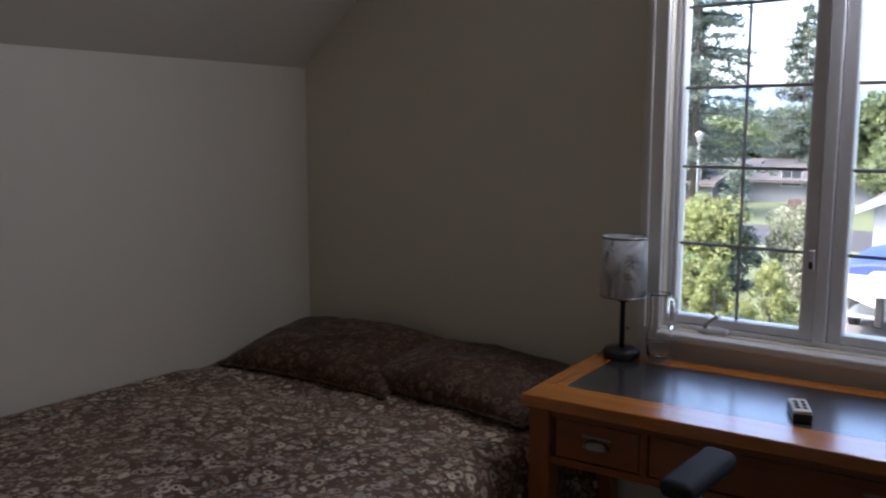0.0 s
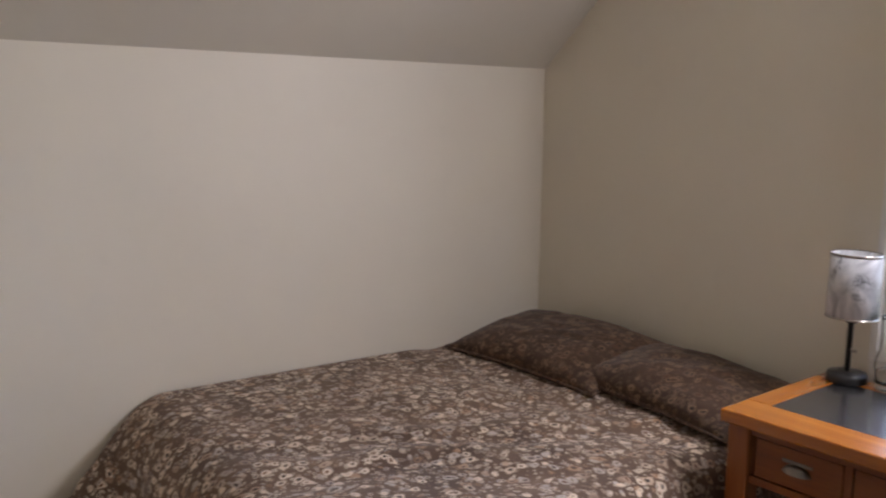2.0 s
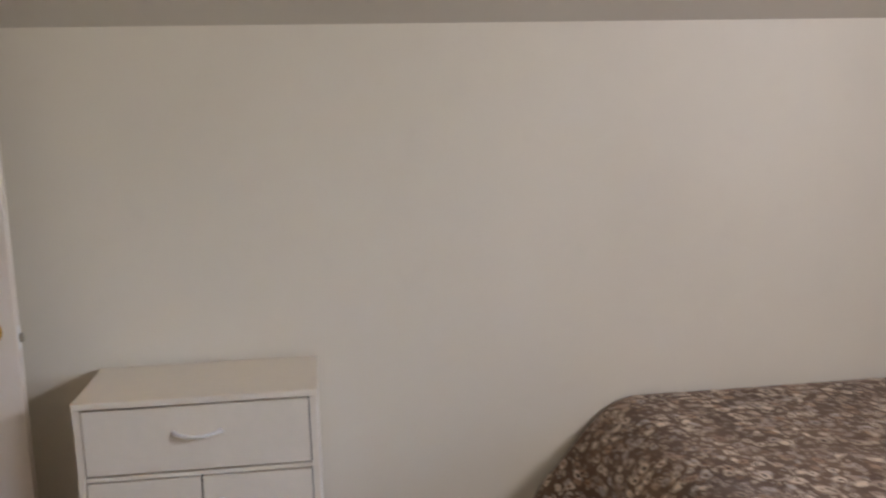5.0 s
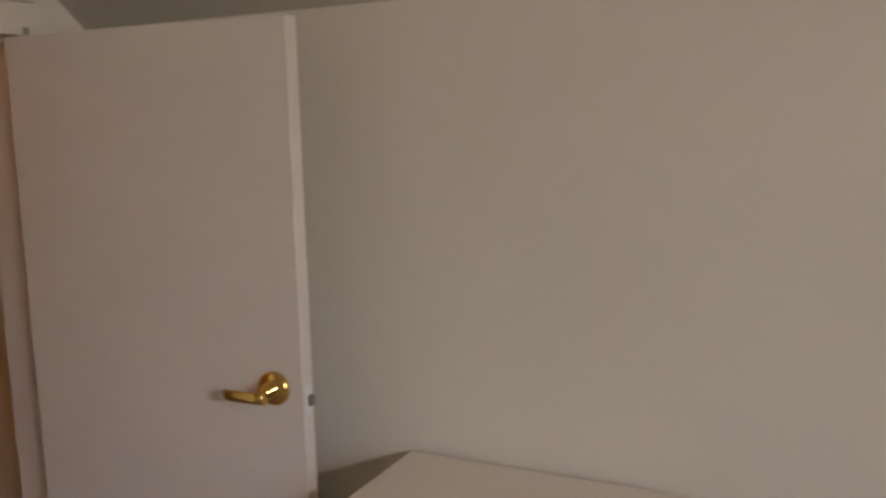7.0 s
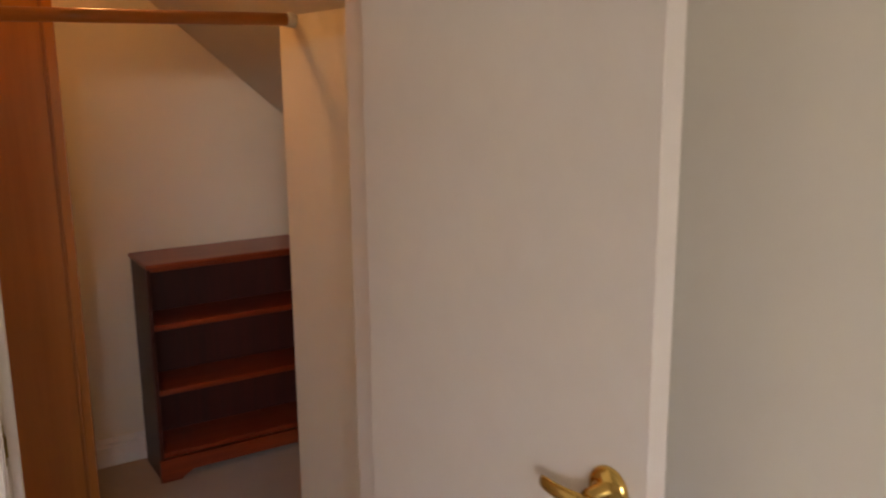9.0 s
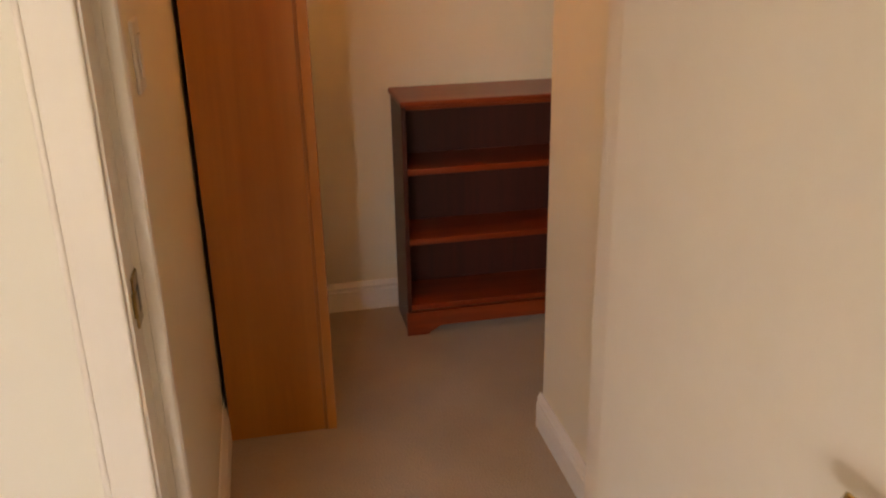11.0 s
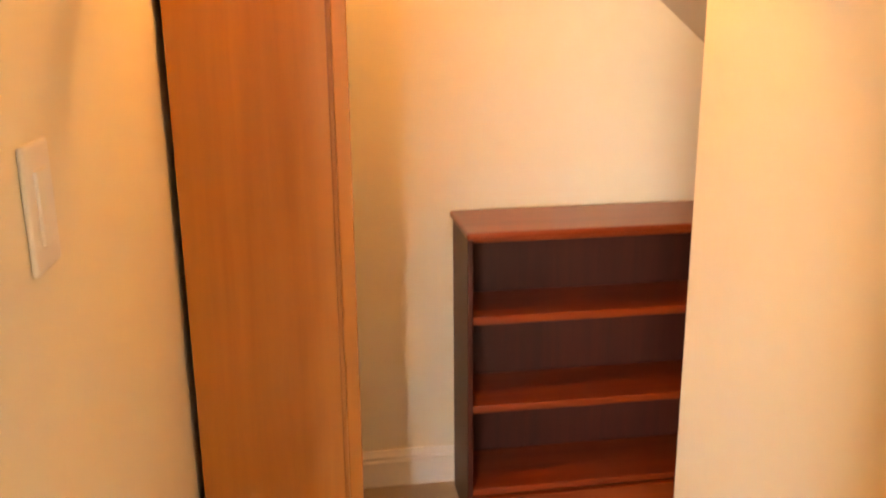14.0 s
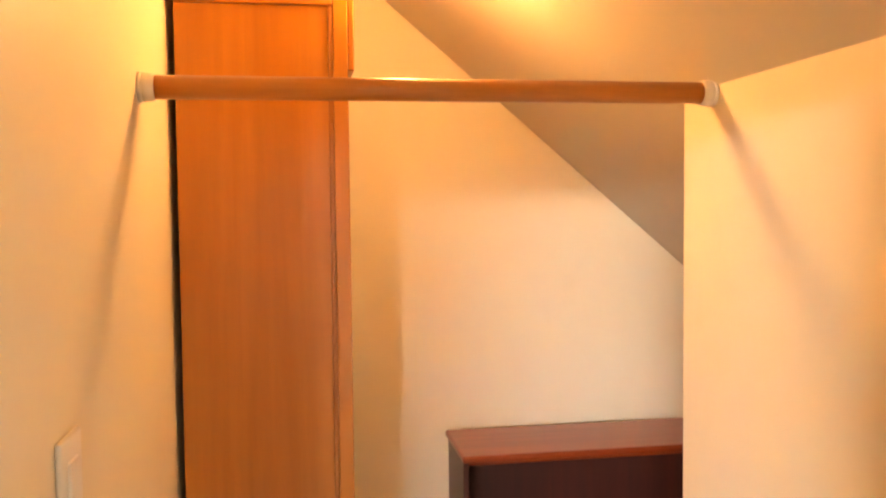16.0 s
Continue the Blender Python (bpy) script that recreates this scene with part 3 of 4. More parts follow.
# bed with its print spread and two pillows
BX1, BY0 = 1.27, 2.09
bed = thing("bed", (0.66, 2.9, 0), "double bed with a dark wooden base", "bed")
part("mattress", bx((0.03, BY0 + 0.03, 0.33), (BX1 - 0.02, G - 0.03, 0.578), 0.05, 4), MATTRESS, bed)
part("frame", bx((0.03, BY0 - 0.02, 0.17), (BX1 - 0.02, G - 0.02, 0.33), 0.01), DARKWOOD, bed)
for x in (0.05, BX1 - 0.11):
    for y in (BY0 - 0.015, G - 0.1):
        part("leg", bx((x, y, 0), (x + 0.065, y + 0.065, 0.17), 0.006), DARKWOOD, bed)


def fold(s, flat, r, lean):
    """Along the cloth: how far out it is and how far down, past a rounded edge."""
    if s <= flat:
        return s, 0.0
    q = s - flat
    if q < r * math.pi / 2:
        a = q / r
        return flat + r * math.sin(a), r * (1 - math.cos(a))
    q -= r * math.pi / 2
    return flat + r + q * lean, r + q


bm = bmesh.new()
nu, nv = 150, 210
LU, LV = 1.60, 1.865
flat_u, flat_v = BX1 - 0.02 - 0.07, G - 0.03 - BY0 - 0.13
gridv = []
for j in range(nv + 1):
    row = []
    v = LV * j / nv
    y, dv = fold(v, flat_v, 0.16, 0.16)
    for i in range(nu + 1):
        u = LU * i / nu
        x, du = fold(u, flat_u, 0.09, 0.12)
        X, Y = 0.016 + x, G - 0.025 - y
        Z = 0.603 - max(du, dv) - 0.25 * min(du, dv)
        hang = min(1, max(du, dv) / 0.2)
        wob = noise.noise(Vector((u * 3.1, v * 2.7, 0))) * 0.008 + noise.noise(Vector((u * 9, v * 5, 3))) * 0.0045
        wrk = math.exp(-((u - 0.85) / 0.4) ** 2) * 0.007 * math.sin(26 * (v * 0.45 + u * 0.9) + 3 * noise.noise(Vector((u * 4, v * 4, 7)))) * max(0, 1 - hang)
        Z += (wob + wrk) * (1 if u > 0.05 else u / 0.05)
        Z -= 0.012 * math.exp(-((v - 0.5) / 0.06) ** 2) * (1 - hang)
        if dv > du:
            Y -= hang * 0.018 * math.sin(u * 21 + 2 * noise.noise(Vector((u * 3, 0, 1)))) * min(1, dv / 0.25)
            corner = math.exp(-(u / 0.11) ** 2) * min(1, dv / 0.25)
            Y -= 0.13 * corner * min(1, dv / 0.2)
            Z -= 0.03 * corner
        elif du > 0:
            X += hang * 0.014 * math.sin(v * 19) * min(1, du / 0.25)
        row.append(bm.verts.new((max(X, 0.008), min(Y, G - 0.008), max(Z, 0.19 + 0.1 * max(0, min(du, dv))))))
    gridv.append(row)
rim_pts = [v.co.copy() for v in gridv[nv][2:]] + [gridv[j][nu].co.copy() for j in range(nv - 1, 1, -1)]
for j in range(nv):
    for i in range(nu):
        bm.faces.new((gridv[j][i], gridv[j + 1][i], gridv[j + 1][i + 1], gridv[j][i + 1])).smooth = True
bmesh.ops.recalc_face_normals(bm, faces=bm.faces[:])
sp = solo("bedspread", bm, FLORAL, "brown and cream floral print bedspread, slightly creased", "bedspread")
sm = sp.modifiers.new("thickness", "SOLIDIFY")
sm.thickness, sm.offset = 0.008, -1.0
part("hem", tube(bmesh.new(), rim_pts, 0.006, 6), FLORAL, sp, "turned and stitched hem")


def pillow(cx, cy, cz, w, d, h, tilt, yaw, seed, label):
    """A soft pillow with pinched corners."""
    bm = bmesh.new()
    n = 40
    top, bot = [], []
    for j in range(n + 1):
        for side, store in ((1, top), (-1, bot)):
            row = []
            for i in range(n + 1):
                a, b = i / n * 2 - 1, j / n * 2 - 1
                pinch = 1 - 0.07 * (1 - b * b) * abs(a) ** 3
                pinchb = 1 - 0.10 * (1 - a * a) * abs(b) ** 3
                th = (max(0, 1 - abs(a) ** 2.6) * max(0, 1 - abs(b) ** 2.6)) ** 0.55
                z = side * h / 2 * th * (1 if side > 0 else 0.55)
                z += 0.010 * noise.noise(Vector((a * 2 + seed, b * 2, side))) * th + 0.005 * noise.noise(Vector((a * 6, b * 6 + seed, 2))) * th
                row.append(bm.verts.new((a * w / 2 * pinch, b * d / 2 * pinchb, z)))
            store.append(row)
    for store, flip in ((top, False), (bot, True)):
        for j in range(n):
            for i in range(n):
                f = (store[j][i], store[j][i + 1], store[j + 1][i + 1], store[j + 1][i])
                bm.faces.new(f[::-1] if flip else f).smooth = True
    edge = [r.co.copy() for r in top[0]] + [row[n].co.copy() for row in top[1:]] + [r.co.copy() for r in top[n][-2::-1]] + [row[0].co.copy() for row in top[-2::-1]]
    place = Matrix.Translation((cx, cy, cz)) @ Matrix.Rotation(radians(yaw), 4, "Z") @ Matrix.Rotation(radians(tilt), 4, "X")
    bmesh.ops.remove_doubles(bm, verts=bm.verts[:], dist=0.0008)
    bmesh.ops.transform(bm, matrix=place, verts=bm.verts[:])
    bmesh.ops.recalc_face_normals(bm, faces=bm.faces[:])
    ob = solo("pillow", bm, FLORAL_P_SHADED, label, "pillow", "pillows on the bed")
    part("seam", tube(bmesh.new(), [place @ p for p in edge], 0.0045, 6), FLORAL_P_SHADED, ob)
    return ob


pillow(0.40, 3.46, 0.645, 0.70, 0.45, 0.17, 9, 4, 1, "plump floral pillow at the bed's head, colour darkened as backlit")
pillow(0.93, 3.49, 0.645, 0.66, 0.42, 0.15, 6, -4, 5, "flattened floral pillow beside the desk, colour darkened as backlit")

# writing desk with a leather inlay
DKX, DKY, DKW, DKD = 1.312, 3.135, 1.25, 0.50
ANG = 3.6
desk = thing("desk", (1.95, 3.4, 0), "orange-stained wooden writing desk with black leather top", "desk")


def dk(bm):
    return turned(bm, (DKX, DKY, 0), ANG)


X0, X1, Y0, Y1 = DKX, DKX + DKW, DKY, DKY + DKD
bm = bx((X0, Y0, 0.728), (X1, Y0 + 0.115, 0.76), 0.004)
part("top_rail", dk(bm), DESKX, desk)
part("top_rail", dk(bx((X0, Y1 - 0.06, 0.728), (X1, Y1, 0.76), 0.004)), DESKX, desk)
part("top_rail", dk(bx((X0, Y0 + 0.1155, 0.728), (X0 + 0.063, Y1 - 0.0605, 0.76), 0.003)), DESKY, desk)
part("top_rail", dk(bx((X1 - 0.063, Y0 + 0.1155, 0.728), (X1, Y1 - 0.0605, 0.76), 0.003)), DESKY, desk)
part("leather_inlay", dk(bx((X0 + 0.0635, Y0 + 0.116, 0.73), (X1 - 0.0635, Y1 - 0.061, 0.7585), 0.001)), LEATHER, desk, "black leather writing surface")
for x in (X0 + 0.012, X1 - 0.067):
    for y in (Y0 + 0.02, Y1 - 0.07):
        part("leg", dk(bx((x, y, 0), (x + 0.055, y + 0.055, 0.727), 0.004)), DESKZ_SHADED, desk)
part("apron", dk(bx((X0 + 0.025, Y0 + 0.076, 0.60), (X0 + 0.045, Y1 - 0.071, 0.727), 0.002)), DESKY, desk)
part("apron", dk(bx((X1 - 0.045, Y0 + 0.076, 0.60), (X1 - 0.025, Y1 - 0.071, 0.727), 0.002)), DESKY, desk)
part("apron", dk(bx((X0 + 0.068, Y1 - 0.05, 0.60), (X1 - 0.068, Y1 - 0.03, 0.727), 0.002)), DESKX, desk)
bm = bx((X0 + 0.0675, Y0 + 0.03, 0.705), (X1 - 0.0675, Y0 + 0.06, 0.7275), 0.001)
box(bm, (X0 + 0.0675, Y0 + 0.03, 0.588), (X1 - 0.0675, Y0 + 0.06, 0.606), 0.001)
cells = [(X0 + 0.0675, X0 + 0.30), (X0 + 0.30, X0 + 0.95), (X0 + 0.95, X1 - 0.0675)]
for a, b in cells[:-1]:
    box(bm, (b - 0.009, Y0 + 0.0305, 0.606), (b + 0.009, Y0 + 0.06, 0.705), 0.001)
part("front_frame", dk(bm), DRAWER_SHADED, desk)
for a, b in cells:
    d = part("drawer", dk(bx((a + 0.012, Y0 + 0.033, 0.609), (b - 0.012, Y0 + 0.050, 0.7025), 0.002)), DRAWER_SHADED, desk)
    for cx in ([(a + b) / 2] if b - a < 0.4 else [a + 0.16, b - 0.16]):
        bm = bmesh.new()
        for k in range(9):
            t0 = math.pi * k / 8
            for w in range(7):
                s = math.pi * w / 6
                bm.verts.new((cx - 0.034 * math.cos(t0), Y0 + 0.033 - 0.02 * math.sin(t0) * math.sin(s * 0.5 + 0.0), 0.648 + 0.022 * math.sin(t0) * math.cos(s * 0.5)))
        vs = list(bm.verts)
        for k in range(8):
            for w in range(6):
                i = k * 7 + w
                bm.faces.new((vs[i], vs[i + 1], vs[i + 8], vs[i + 7])).smooth = True
        bmesh.ops.remove_doubles(bm, verts=bm.verts[:], dist=0.0004)
        bmesh.ops.recalc_face_normals(bm, faces=bm.faces[:])
        box(bm, (cx - 0.036, Y0 + 0.031, 0.668), (cx + 0.036, Y0 + 0.0335, 0.676), 0.001)
        part("cup_pull", dk(bm), PULL, d, "aged metal cup pull")

# table lamp
tl = thing("table_lamp", (1.358, 3.598, 0.76), "black table lamp with a printed white drum shade", "lamp")
L0 = (1.358, 3.598, 0.76)
part("base", lathe(bmesh.new(), [(0, 0), (0.049, 0), (0.051, 0.004), (0.051, 0.018), (0.047, 0.024), (0.012, 0.028), (0.0, 0.029)], L0), BLACK, tl)
st = part("stem", lathe(bmesh.new(), [(0.0, 0.024), (0.007, 0.024), (0.007, 0.155), (0.015, 0.158), (0.015, 0.2), (0.0, 0.2)], L0, 16), BLACK, tl)
part("switch_knob", tube(bmesh.new(), [(1.365, 3.595, 0.846), (1.381, 3.588, 0.846)], [0.003, 0.005], 10), STEEL, st, "small metal switch knob")
part("shade", lathe(bmesh.new(), [(0.062, 0.174), (0.064, 0.174), (0.062, 0.34), (0.060, 0.34), (0.062, 0.175)], L0, 48), SHADE, tl)
part("shade_ring", lathe(bmesh.new(), [(0.0635, 0.172), (0.0652, 0.172), (0.0652, 0.177), (0.0635, 0.177)], L0, 48), STEEL, tl)
rim = lathe(bmesh.new(), [(0.0615, 0.336), (0.0632, 0.336), (0.0632, 0.342), (0.0615, 0.342)], L0, 48)
for k in range(3):
    a = 2 * math.pi * k / 3
    part("shade_arm", tube(bmesh.new(), [(L0[0], L0[1], L0[2] + 0.2), (L0[0] + 0.062 * math.cos(a), L0[1] + 0.062 * math.sin(a), L0[2] + 0.19)], 0.0015, 6), STEEL, tl)
part("shade_ring", rim, STEEL, tl, "thin metal shade ring")

# glass water jug
J0 = (1.461, 3.612, 0.7604)
jug = thing("water_jug", J0, "clear glass water jug with a little water", "jug")
outer = [(0, 0), (0.029, 0), (0.032, 0.004), (0.033, 0.03), (0.037, 0.062), (0.035, 0.082), (0.026, 0.104), (0.0255, 0.15), (0.028, 0.184), (0.030, 0.190)]
inner = [(0.0275, 0.190), (0.0248, 0.184), (0.022, 0.15), (0.0225, 0.106), (0.031, 0.081), (0.033, 0.062), (0.029, 0.03), (0.026, 0.016), (0.0, 0.014)]
part("vessel", lathe(bmesh.new(), outer + inner, J0, 40), JUG, jug)
part("water", lathe(bmesh.new(), [(0, 0.0145), (0.0258, 0.0165), (0.0288, 0.03), (0.0318, 0.052), (0, 0.052)], J0, 40), WATER, jug)
part("handle", tube(bmesh.new(), [(J0[0] + 0.030, J0[1] - 0.004, J0[2] + 0.182), (J0[0] + 0.044, J0[1] - 0.006, J0[2] + 0.178), (J0[0] + 0.047, J0[1] - 0.006, J0[2] + 0.15), (J0[0] + 0.044, J0[1] - 0.006, J0[2] + 0.115), (J0[0] + 0.036, J0[1] - 0.004, J0[2] + 0.095)], 0.0055, 10), JUG, jug)

# small remote control
rc = thing("remote_control", (1.90, 3.36, 0.7585), "small beige remote control with dark sides", "remote")
bm = turned(bx((1.878, 3.315, 0.7587), (1.920, 3.415, 0.778), 0.004), (1.90, 3.36, 0), 22)
part("body", bm, BLACK, rc)
part("faceplate", turned(bx((1.880, 3.317, 0.7775), (1.918, 3.413, 0.786), 0.003), (1.90, 3.36, 0), 22), BEIGE, rc)
for i in range(2):
    for j in range(3):
        part("button", turned(bx((1.886 + 0.016 * i, 3.335 + 0.022 * j, 0.7855), (1.896 + 0.016 * i, 3.347 + 0.022 * j, 0.788), 0.0015), (1.90, 3.36, 0), 22), RUBBER, rc)

# office chair at the desk
OC = (2.10, 2.93, 0)
oc = thing("office_chair", OC, "black office chair with padded arms at the desk", "chair")
part("seat", bx((1.87, 2.70, 0.43), (2.33, 3.15, 0.50), 0.03, 4), CHAIRCLOTH, oc)
part("backrest", bx((1.90, 2.63, 0.56), (2.30, 2.69, 0.80), 0.028, 4), CHAIRCLOTH, oc)
part("back_stem", tube(bmesh.new(), [(2.1, 2.9, 0.42), (2.1, 2.66, 0.44), (2.1, 2.635, 0.6)], 0.018), BLACK, oc)
part("column", lathe(bmesh.new(), [(0, 0.08), (0.025, 0.08), (0.025, 0.28), (0.016, 0.28), (0.016, 0.43), (0, 0.43)], OC, 20), BLACK, oc)
for k in range(5):
    a = 2 * math.pi * k / 5 + 0.3
    lg = part("leg", tube(bmesh.new(), [(OC[0], OC[1], 0.10), (OC[0] + 0.26 * math.cos(a), OC[1] + 0.26 * math.sin(a), 0.065)], [0.022, 0.013], 10), BLACK, oc)
    c = (OC[0] + 0.26 * math.cos(a), OC[1] + 0.26 * math.sin(a), 0.0)
    bm = tube(bmesh.new(), [(c[0] - 0.018 * math.sin(a), c[1] + 0.018 * math.cos(a), 0.026), (c[0] + 0.018 * math.sin(a), c[1] - 0.018 * math.cos(a), 0.026)], 0.026, 16)
    part("castor", bm, RUBBER, lg)
for x in (1.815, 2.385):
    bm = tube(bmesh.new(), [(x + (0.06 if x < 2 else -0.06), 2.92, 0.45), (x, 2.93, 0.47), (x, 2.94, 0.725)], 0.016)
    arm = part("arm_post", bm, BLACK, oc)
    bm = bx((x - 0.036, 2.87, 0.716), (x + 0.036, 3.055, 0.756), 0.0195, 8)
    for f in bm.faces:
        f.smooth = True
    bmesh.ops.transform(bm, matrix=Matrix.Translation((x, 2.96, 0.75)) @ Matrix.Rotation(radians(-10), 4, "Z") @ Matrix.Rotation(radians(8), 4, "X") @ Matrix.Translation((-x, -2.96, -0.75)), verts=bm.verts[:])
    part("arm_pad", bm, RUBBER, arm, "dark grey padded arm rest")

# ---- closet ----
# tall veneered cupboard, its side towards the door
QY = -1.103
rb = thing("wardrobe", (0.66, -1.45, 0), "tall honey-brown veneered wardrobe against the closet wall", "wardrobe")
part("side_panel", bx((0.545, QY - 0.016, 0.0), (0.811, QY - 0.005, 1.766), 0.001), ROBE, rb)
part("side_panel", bx((0.545, -1.835, 0.0), (0.811, -1.823, 1.80), 0.001), ROBE, rb)
part("stile", bx((0.519, QY - 0.022, 0.0), (0.5445, QY, 1.80), 0.002), ROBE, rb)
part("edge_bead", bx((0.5445, QY - 0.012, 0.0), (0.5535, QY - 0.001, 1.766), 0.002), ROBEDARK, rb)
part("top_rail", bx((0.5448, QY - 0.022, 1.7665), (0.811, QY, 1.80), 0.002), ROBE, rb)
part("back", bx((0.805, -1.8225, 0.0), (0.811, QY - 0.0165, 1.79)), ROBEDARK, rb)
part("top", bx((0.512, -1.838, 1.8005), (0.812, QY + 0.004, 1.822), 0.003), ROBE, rb)
part("cornice", bx((0.508, -1.836, 1.655), (0.5185, QY - 0.001, 1.80), 0.002), ROBEDARK, rb, "dark top moulding")
part("plinth", bx((0.525, -1.82, 0.0), (0.54, QY - 0.025, 0.07)), ROBEDARK, rb)
for a, b in ((-1.4645, QY - 0.024), (-1.82, -1.4665)):
    part("door", bx((0.5195, a, 0.072), (0.5385, b, 1.652), 0.002), ROBE, rb)

# cherry bookcase with open shelves
bk = thing("bookcase", (-0.13, -1.72, 0), "empty cherry-stained wooden bookcase with open shelves", "bookcase")
KX0, KX1, KY0, KY1, KT = -0.52, 0.224, -1.845, -1.625, 0.814
part("side", bx((KX1 - 0.014, KY0, 0.0), (KX1, KY1, KT - 0.0185), 0.002), CHERRYZ_SHADED, bk)
part("side", bx((KX0, KY0, 0.0), (KX0 + 0.014, KY1, KT - 0.0185), 0.002), CHERRYZ_SHADED, bk)
bm = bx((KX0 - 0.007, KY0 - 0.002, KT - 0.018), (KX1 + 0.008, KY1 + 0.040, KT), 0.006, 3)
part("top", bm, CHERRY, bk)
part("cove", bx((KX0 + 0.0145, KY0, KT - 0.036), (KX1 - 0.0145, KY1 - 0.004, KT - 0.0185), 0.003), CHERRY, bk)
part("back_panel", bx((KX0 + 0.014, KY0, 0.05), (KX1 - 0.014, KY0 + 0.008, KT - 0.0365)), CHERRYZ_SHADED, bk)
for z in (0.332, 0.573):
    part("shelf", bx((KX0 + 0.0145, KY0 + 0.0085, z - 0.008), (KX1 - 0.0145, KY1 - 0.004, z + 0.013), 0.003), CHERRY, bk)
part("bottom_shelf", bx((KX0 + 0.0145, KY0 + 0.0085, 0.088), (KX1 - 0.0145, KY1 - 0.003, 0.108), 0.002), CHERRY, bk)
W = KX1 - KX0 + 0.010
pts = [(0, 0), (0.075, 0), (0.083, 0.010), (0.10, 0.018), (0.12, 0.03), (W - 0.12, 0.03), (W - 0.10, 0.018), (W - 0.083, 0.010), (W - 0.075, 0), (W, 0), (W, 0.078), (W - 0.006, 0.084), (0.006, 0.084), (0, 0.078)]
part("plinth", prism(bmesh.new(), [(KX0 - 0.005 + a, b) for a, b in pts], "y", KY1 - 0.008, KY1 + 0.009), CHERRY, bk)

# hanging rod in white sockets
RZ, RY = 1.592, -0.870
rod = thing("closet_rod", (0.4, RY, RZ), "honey-brown wooden closet rod in white sockets", "rod")
part("pole", tube(bmesh.new(), [(KX + 0.012, RY, RZ), (LW - 0.012, RY + 0.024, RZ - 0.004)], 0.0168, 28), RODW, rod)
for x, s in ((KX, 1), (LW, -1)):
    y, z = (RY, RZ) if s > 0 else (RY + 0.024, RZ - 0.004)
    bm = tube(bmesh.new(), [(x, y, z), (x + s * 0.006, y, z)], 0.0215, 24)
    tube(bm, [(x + s * 0.006, y, z), (x + s * 0.022, y, z)], [0.0205, 0.0195], 24)
    part("socket", bm, WHITEPL, rod, "white plastic socket")

# light switch
sw = thing("light_switch", (LW, -0.4205, 1.156), "white rocker light switch plate", "switch")
part("plate", bx((LW - 0.006, -0.457, 1.098), (LW, -0.384, 1.210), 0.003), WHITEPL, sw)
bm = bx((LW - 0.009, -0.437, 1.121), (LW - 0.005, -0.404, 1.187), 0.0015)
part("rocker", bm, WHITEPL, sw)

# bare bulb below the sloping closet ceiling
PB = (0.44, -1.10, 1.85)
top = eaves(PB[0])
cl = thing("ceiling_light", (PB[0], PB[1], top), "bare warm bulb in a white lampholder", "light")
part("canopy", lathe(bmesh.new(), [(0, 0.02), (0.045, 0.02), (0.045, -0.045), (0.02, -0.06), (0, -0.06)], (PB[0], PB[1], top)), PORCELAIN, cl)
part("stem", tube(bmesh.new(), [(PB[0], PB[1], top - 0.05), (PB[0], PB[1], PB[2] + 0.07)], 0.006), PORCELAIN, cl)
part("holder", lathe(bmesh.new(), [(0, 0.095), (0.016, 0.09), (0.021, 0.07), (0.021, 0.04), (0, 0.04)], PB, 20), PORCELAIN, cl)
part("bulb", lathe(bmesh.new(), [(0, -0.045), (0.017, -0.042), (0.032, -0.032), (0.042, -0.016), (0.045, 0.0), (0.041, 0.018), (0.028, 0.034), (0.015, 0.045), (0.0, 0.045)], PB, 24), BULB, cl)

# ---- outside the window ----
GZ = -2.85
bm = bmesh.new()
S = 2600
vs = [bm.verts.new(p) for p in ((-S, G + 0.6, GZ), (S, G + 0.6, GZ), (S, S, GZ), (-S, S, GZ), (S, -S, GZ), (-S, -S, GZ))]
bm.faces.new((vs[0], vs[1], vs[2], vs[3]))
bm.faces.new((vs[5], vs[4], vs[1], vs[0]))
setting("ground", bm, GRASS, "mown green lawn", "ground")
bm = prism(bmesh.new(), [(-1.9, 18.0), (9, 18.0), (9, 30.5), (-2.3, 30.5)], "z", GZ - 0.05, GZ + 0.02)
setting("pavement_drive", bm, CONCRETE, "pale concrete driveway", "driveway")
bm = prism(bmesh.new(), [(-80, 33), (80, 36), (80, 43), (-80, 40)], "z", GZ - 0.05, GZ + 0.012)
setting("road", bm, ASPHALT, "grey asphalt residential road", "road")
setting("outer_wall", bx((-2.2, G + 0.125, GZ), (XR + 0.2, G + 0.16, -0.16)), SIDINGW, "pale siding below the bedroom", "wall")
rng = np.random.default_rng(7)


def leaves(name, centres, normals, size, material, parent, ratio=0.6):
    """Many small leaf-shaped faces, one diamond each, joined into one mesh."""
    n = len(centres)
    nz = rng.normal(size=(n, 3))
    nrm = normals + 0.75 * nz
    nrm /= np.linalg.norm(nrm, axis=1)[:, None]
    r = rng.normal(size=(n, 3))
    u = np.cross(nrm, r)
    u /= np.linalg.norm(u, axis=1)[:, None]
    w = np.cross(nrm, u)
    s = (size * rng.uniform(0.6, 1.35, n))[:, None]
    v = np.stack([centres - u * s, centres + w * s * ratio, centres + u * s, centres - w * s * ratio], 1).reshape(-1, 3)
    f = np.arange(4 * n).reshape(-1, 4)
    me = bpy.data.meshes.new(name)
    me.from_pydata(v.tolist(), [], f.tolist())
    me.materials.append(material)
    ob = new(name, me)
    if parent is not None:
        ob.parent = parent
        ob.matrix_parent_inverse = Matrix.Translation(-Vector(parent.location))
    return ob


